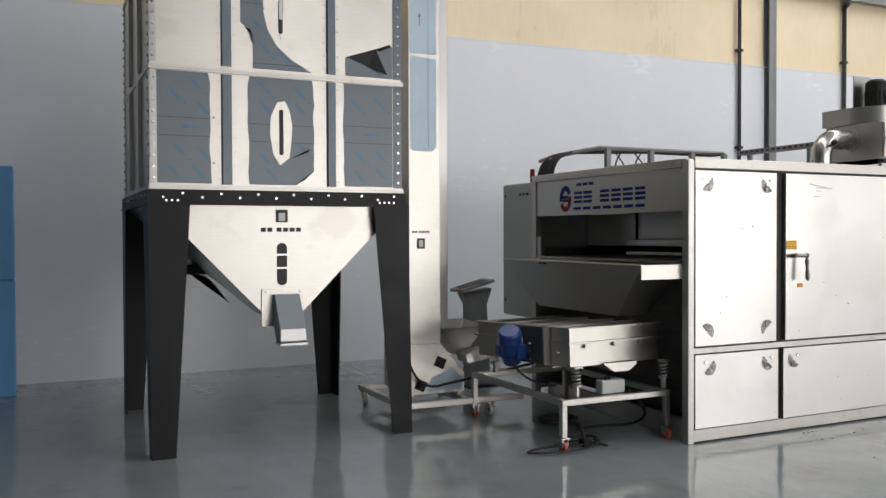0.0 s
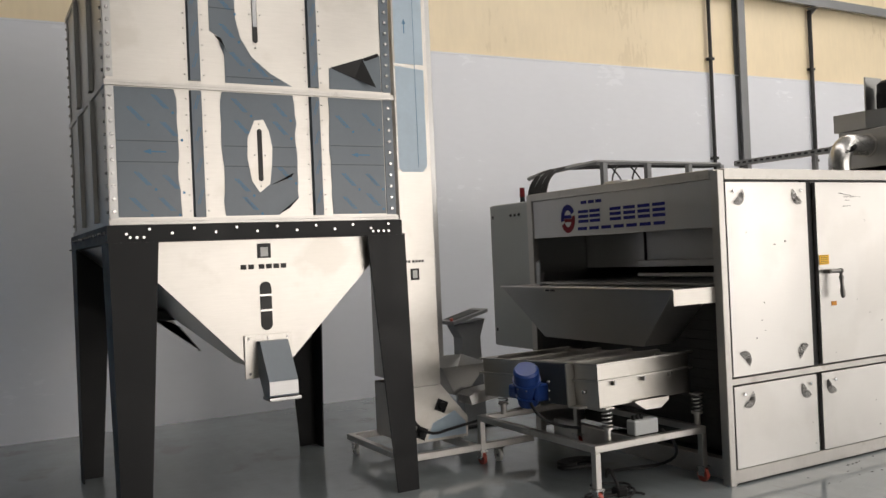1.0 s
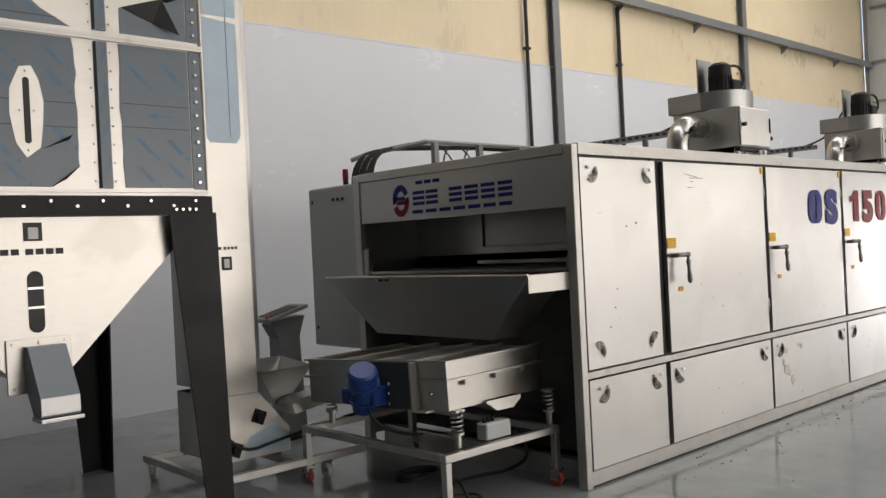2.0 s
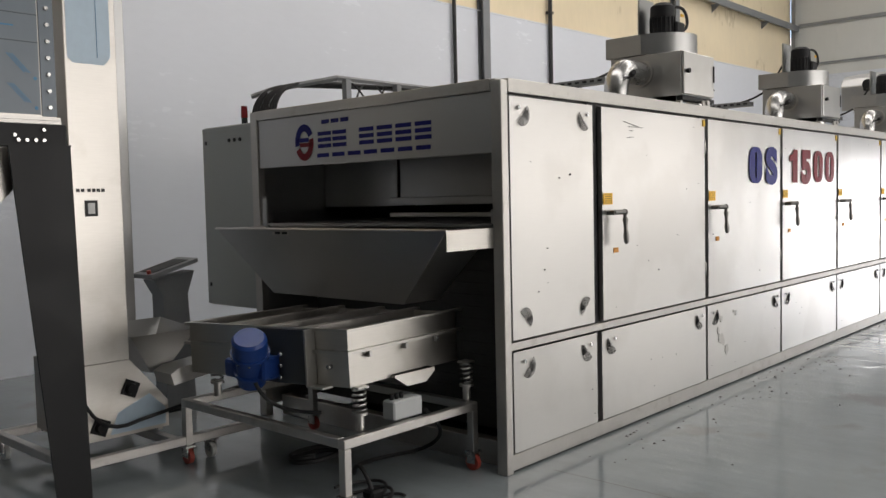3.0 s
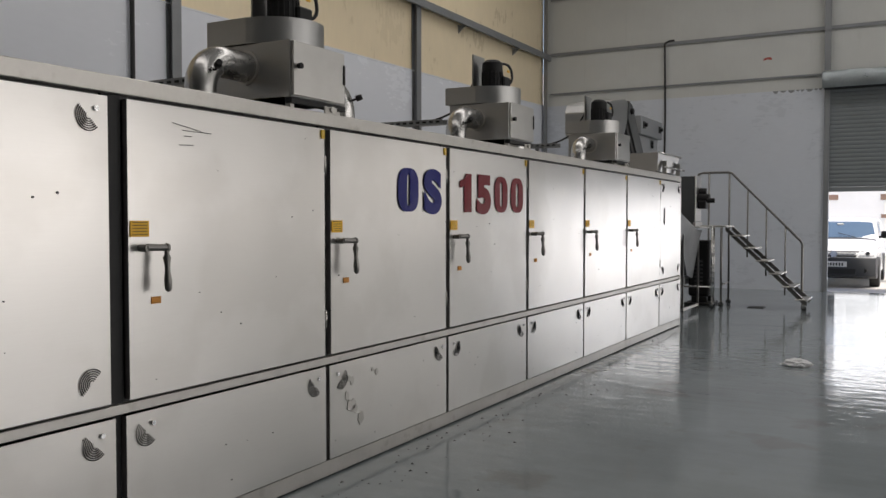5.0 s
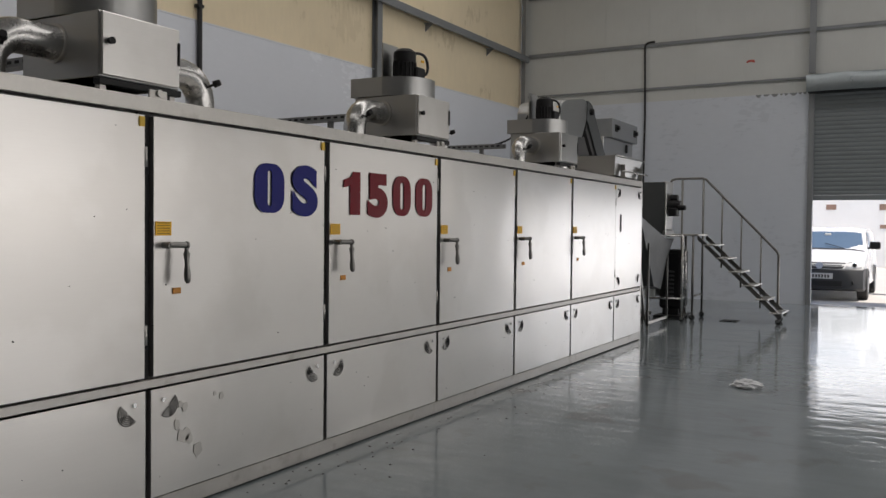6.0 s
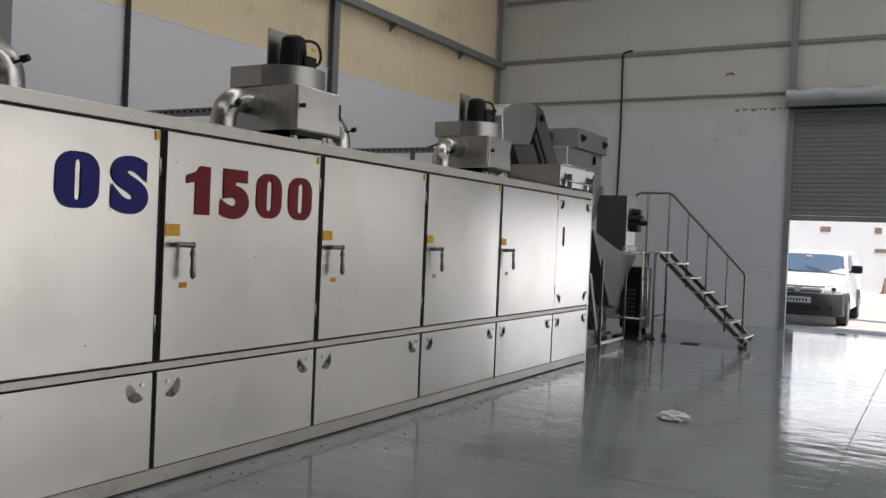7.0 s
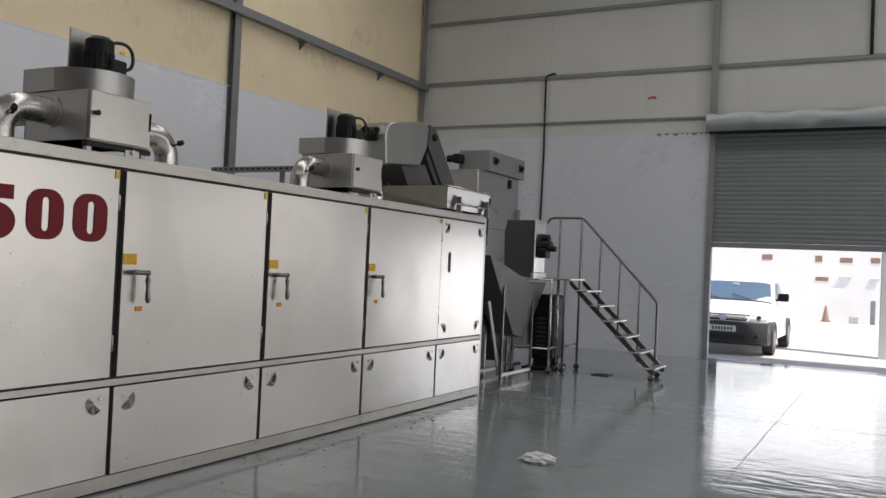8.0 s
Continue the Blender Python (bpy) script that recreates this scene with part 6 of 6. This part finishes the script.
for v in bm.verts:
    p = v.co.copy()
    k = 1 + 0.45 * noise.noise(p * 2.1) + 0.16 * noise.noise(p * 6)
    v.co = Vector((12.3 + p.x * 0.075 * k, 3.1 + p.y * 0.13 * k, max(0.0, 0.035 + p.z * 0.045 * k)))
single("plastic_bag", bm, CLEAR, "crumpled clear plastic bag lying on the floor", "bag")
# bits of dirt along the oven foot
random.seed(21)
bm = B()
for i in range(160):
    x, y = random.uniform(4.6, 15.0), 4.99 - abs(random.gauss(0, 0.25))
    r = random.uniform(0.004, 0.013)
    vs = [bm.verts.new((x + r * math.cos(a) * random.uniform(0.6, 1.4), y + r * math.sin(a), 0.001)) for a in [radians(72 * k) for k in range(5)]]
    t = bm.verts.new((x, y, r * 0.7))
    for k in range(5):
        bm.faces.new((vs[k], vs[(k + 1) % 5], t))
single("floor_crumbs", bm, DARK_INSIDE, "dark crumbs scattered along the oven foot", "crumbs", kind="stuff")
# hairline joints of the floor
bm = B()
for x0, y0, x1, y1 in ((10.2, 5.0, 10.2, -8.9), (15.8, 5.0, 15.8, -8.9), (4.6, 4.9, 4.6, -8.9), (-2.0, 9.9, -2.0, -8.9), (21.0, 4.9, 21.0, -8.9), (-8.9, 1.72, 22.2, 1.72), (-8.9, -3.6, 22.2, -3.6)):
    n = 40
    for i in range(n):
        pa = Vector((x0 + (x1 - x0) * i / n, y0 + (y1 - y0) * i / n, 0.0008))
        pb = Vector((x0 + (x1 - x0) * (i + 1) / n, y0 + (y1 - y0) * (i + 1) / n, 0.0008))
        side = Vector((0, 0.0035, 0)) if abs(x1 - x0) > abs(y1 - y0) else Vector((0.0035, 0, 0))
        wob = side * 3 * noise.noise(pa * 1.3)
        wob2 = side * 3 * noise.noise(pb * 1.3)
        bm.faces.new([bm.verts.new(q) for q in (pa - side + wob, pb - side + wob2, pb + side + wob2, pa + side + wob)])
structure("floor_joint", bm, DARK_INSIDE, "hairline joints in the epoxy floor", "joint")

# ---- van in the yard ----
van = thing("parked_van", (26.0, 3.72, 0), "white panel van parked outside the shutter, facing in", "van")
VF, VC, HW = 24.08, 3.72, 0.9


SIDE = [i / 8 for i in range(-8, 9)]


def skin(x, z, side):
    """A point of the van's skin: rounded nose, leaning sides, crowned top."""
    w = HW * (1.0 if z < 1.0 else 1 - 0.17 * (z - 1.0) / 0.7)
    nose = 0.2 * max(0.0, 1 - (x - VF) / 0.7) if z < 1.1 else 0.07 * max(0.0, 1 - (x - VF - 0.9) / 0.8)
    drop = 0.05 * abs(side) ** 5 if z > 0.8 else 0.0
    return Vector((x + nose * abs(side) ** 2.5, VC + side * (w - nose * 0.25 * abs(side) ** 3), z - drop))


def hull(profile):
    """Side profile widened into a closed rounded body."""
    bm = B()
    rings = [[bm.verts.new(skin(x, z, q)) for q in SIDE] for x, z in profile]
    for low, high in zip(rings, rings[1:] + rings[:1]):
        for k in range(len(SIDE) - 1):
            bm.faces.new((low[k], low[k + 1], high[k + 1], high[k])).smooth = True
    bm.faces.new([r[0] for r in rings])
    bm.faces.new([r[-1] for r in rings][::-1])
    return bm


def shell_patch(corners, lift, n=8):
    """A sheet on the van's front skin between four (x, z, side) corners, with thickness."""
    bm = B()
    grid = []
    for i in range(n + 1):
        row = []
        for j in range(n + 1):
            u, v = i / n, j / n
            q = [(1 - u) * (1 - v) * a + u * (1 - v) * b + u * v * c + (1 - u) * v * d for a, b, c, d in zip(*corners)]
            row.append(bm.verts.new(skin(*q) + Vector((-lift * 0.8, 0, lift * 0.6))))
        grid.append(row)
    for low, high in zip(grid, grid[1:]):
        for j in range(n):
            bm.faces.new((low[j], high[j], high[j + 1], low[j + 1])).smooth = True
    made = bmesh.ops.extrude_face_region(bm, geom=bm.faces[:])
    bmesh.ops.translate(bm, vec=(0.012, 0, -0.009), verts=[e for e in made["geom"] if isinstance(e, bmesh.types.BMVert)])
    return bm


body = part("body", hull([(VF + 0.03, 0.5), (VF + 0.0, 0.64), (VF + 0.03, 0.78), (VF + 0.1, 0.87), (VF + 0.25, 0.94), (VF + 0.55, 1.02), (VF + 0.95, 1.09), (VF + 1.22, 1.278), (VF + 1.5, 1.49), (VF + 1.62, 1.54), (VF + 1.85, 1.57), (VF + 2.6, 1.6), (VF + 3.6, 1.6), (VF + 4.15, 1.55), (VF + 4.3, 1.15), (VF + 4.3, 0.3), (VF + 0.5, 0.3), (VF + 0.25, 0.45)]), VAN_PAINT, van)
part("windscreen", shell_patch(((VF + 0.98, 1.115, -0.93), (VF + 0.98, 1.115, 0.93), (VF + 1.49, 1.485, 0.9), (VF + 1.49, 1.485, -0.9)), 0.006, 10), VAN_GLASS, van, "windscreen with the sky's blue reflection in its colour")
part("scuttle", shell_patch(((VF + 0.9, 1.085, -0.93), (VF + 0.9, 1.085, 0.93), (VF + 0.97, 1.108, 0.92), (VF + 0.97, 1.108, -0.92)), 0.008, 8), VAN_PLASTIC, van)
for q in (-0.45, 0.3):
    bm = B()
    tube(bm, [skin(VF + 0.95, 1.1, q) + Vector((-0.02, 0, 0.02)), skin(VF + 1.08, 1.2, q + 0.45) + Vector((-0.02, 0, 0.02))], 0.008, 6)
    part("wiper", bm, INK_BLACK, van)
bm = B()
box(bm, VF + 1.36, VC - 0.09, 1.4, VF + 1.4, VC + 0.05, 1.45, 0.012)
part("sun_sensor", bm, WHITE_PLASTIC, van)
grille = part("grille", shell_patch(((VF + 0.01, 0.69, -0.5), (VF + 0.01, 0.69, 0.5), (VF + 0.06, 0.82, 0.58), (VF + 0.06, 0.82, -0.58)), 0.008, 10), INK_BLACK, van, "black grille with pale bars")
for z in (0.715, 0.75, 0.785):
    part("grille_bar", shell_patch(((VF + 0.02, z, -0.5), (VF + 0.02, z, 0.5), (VF + 0.025, z + 0.012, 0.5), (VF + 0.025, z + 0.012, -0.5)), 0.022, 8), GALV, grille)
for s in (-1, 1):
    lamp = part("headlight", shell_patch(((VF + 0.01, 0.69, s * 0.56), (VF + 0.02, 0.7, s * 0.95), (VF + 0.12, 0.88, s * 0.97), (VF + 0.07, 0.83, s * 0.62)), 0.01, 6), LAMP_GLASS, van)
    bm = B()
    cyl(bm, skin(VF + 0.02, 0.77, s * 0.78) + Vector((0.0, 0, 0)), skin(VF + 0.02, 0.77, s * 0.78) + Vector((-0.022, 0, 0)), 0.05, 0.045, 16)
    part("reflector", bm, CHROME, lamp)
    bm = B()
    plate(bm, [(VF + 1.3, VC + s * 0.889, 1.12), (VF + 2.15, VC + s * 0.889, 1.12), (VF + 2.15, VC + s * 0.8, 1.48), (VF + 1.72, VC + s * 0.8, 1.48)], (0, s * 0.014, 0))
    part("side_window", bm, VAN_GLASS, van)
    bm = B()
    box(bm, VF + 1.2, VC + s * 0.9, 1.1, VF + 1.3, VC + s * 1.12, 1.27, 0.035, 2)
    tube(bm, [(VF + 1.26, VC + s * 0.86, 1.12), (VF + 1.26, VC + s * 0.95, 1.15)], 0.025, 8)
    part("mirror", bm, BLACK_PLASTIC, van)
    for wx in (VF + 0.85, VF + 3.5):
        bm = B()
        cyl(bm, (wx, VC + s * 0.7, 0.3), (wx, VC + s * 0.895, 0.3), 0.315, None, 28)
        cyl(bm, (wx, VC + s * 0.895, 0.3), (wx, VC + s * 0.91, 0.3), 0.315, 0.28, 28)
        wh = part("wheel", bm, RUBBER, van)
        bm = B()
        cyl(bm, (wx, VC + s * 0.9, 0.3), (wx, VC + s * 0.918, 0.3), 0.21, 0.18, 20)
        part("rim", bm, GALV, wh)
        bm = B()
        rows = [[(wx + r * math.cos(radians(a)), VC + s * y, 0.3 + r * math.sin(radians(a))) for a in range(0, 181, 12)] for r, y in ((0.335, 0.86), (0.335, 0.912), (0.38, 0.912), (0.38, 0.86))]
        rows = [[bm.verts.new(p) for p in row] for row in rows]
        for low, high in zip(rows, rows[1:] + rows[:1]):
            for k in range(len(low) - 1):
                bm.faces.new((low[k], low[k + 1], high[k + 1], high[k]))
        bm.faces.new([r[0] for r in rows])
        bm.faces.new([r[-1] for r in rows][::-1])
        part("wheel_arch", bm, VAN_PLASTIC, van)
bumper = part("bumper", hull([(VF - 0.02, 0.26), (VF - 0.05, 0.36), (VF - 0.05, 0.56), (VF - 0.03, 0.655), (VF + 0.02, 0.685), (VF + 0.38, 0.685), (VF + 0.5, 0.5), (VF + 0.5, 0.24), (VF + 0.15, 0.2)]), VAN_PLASTIC, van, "dark grey plastic bumper")
part("air_intake", shell_patch(((VF - 0.045, 0.31, -0.5), (VF - 0.045, 0.31, 0.5), (VF - 0.05, 0.42, 0.5), (VF - 0.05, 0.42, -0.5)), 0.008, 8), INK_BLACK, bumper)
for s in (-1, 1):
    bm = B()
    cyl(bm, skin(VF - 0.04, 0.38, s * 0.72) + Vector((0.02, 0, 0)), skin(VF - 0.04, 0.38, s * 0.72) + Vector((-0.012, 0, 0)), 0.05, 0.045, 16)
    part("fog_lamp", bm, INK_BLACK, bumper)
bm = B()
cyl(bm, (VF + 0.01, VC, 0.755), (VF - 0.03, VC, 0.755), 0.075, None, 24)
part("badge", bm, CHROME, van)
pt = part("number_plate", box(B(), VF - 0.075, VC - 0.27, 0.47, VF - 0.052, VC + 0.27, 0.59, 0.004), WHITE_PLASTIC, van)
for i in range(7):
    part("plate_bar", box(B(), VF - 0.078, VC - 0.2 + 0.06 * i, 0.495, VF - 0.0752, VC - 0.165 + 0.06 * i, 0.56), INK_BLACK, pt)
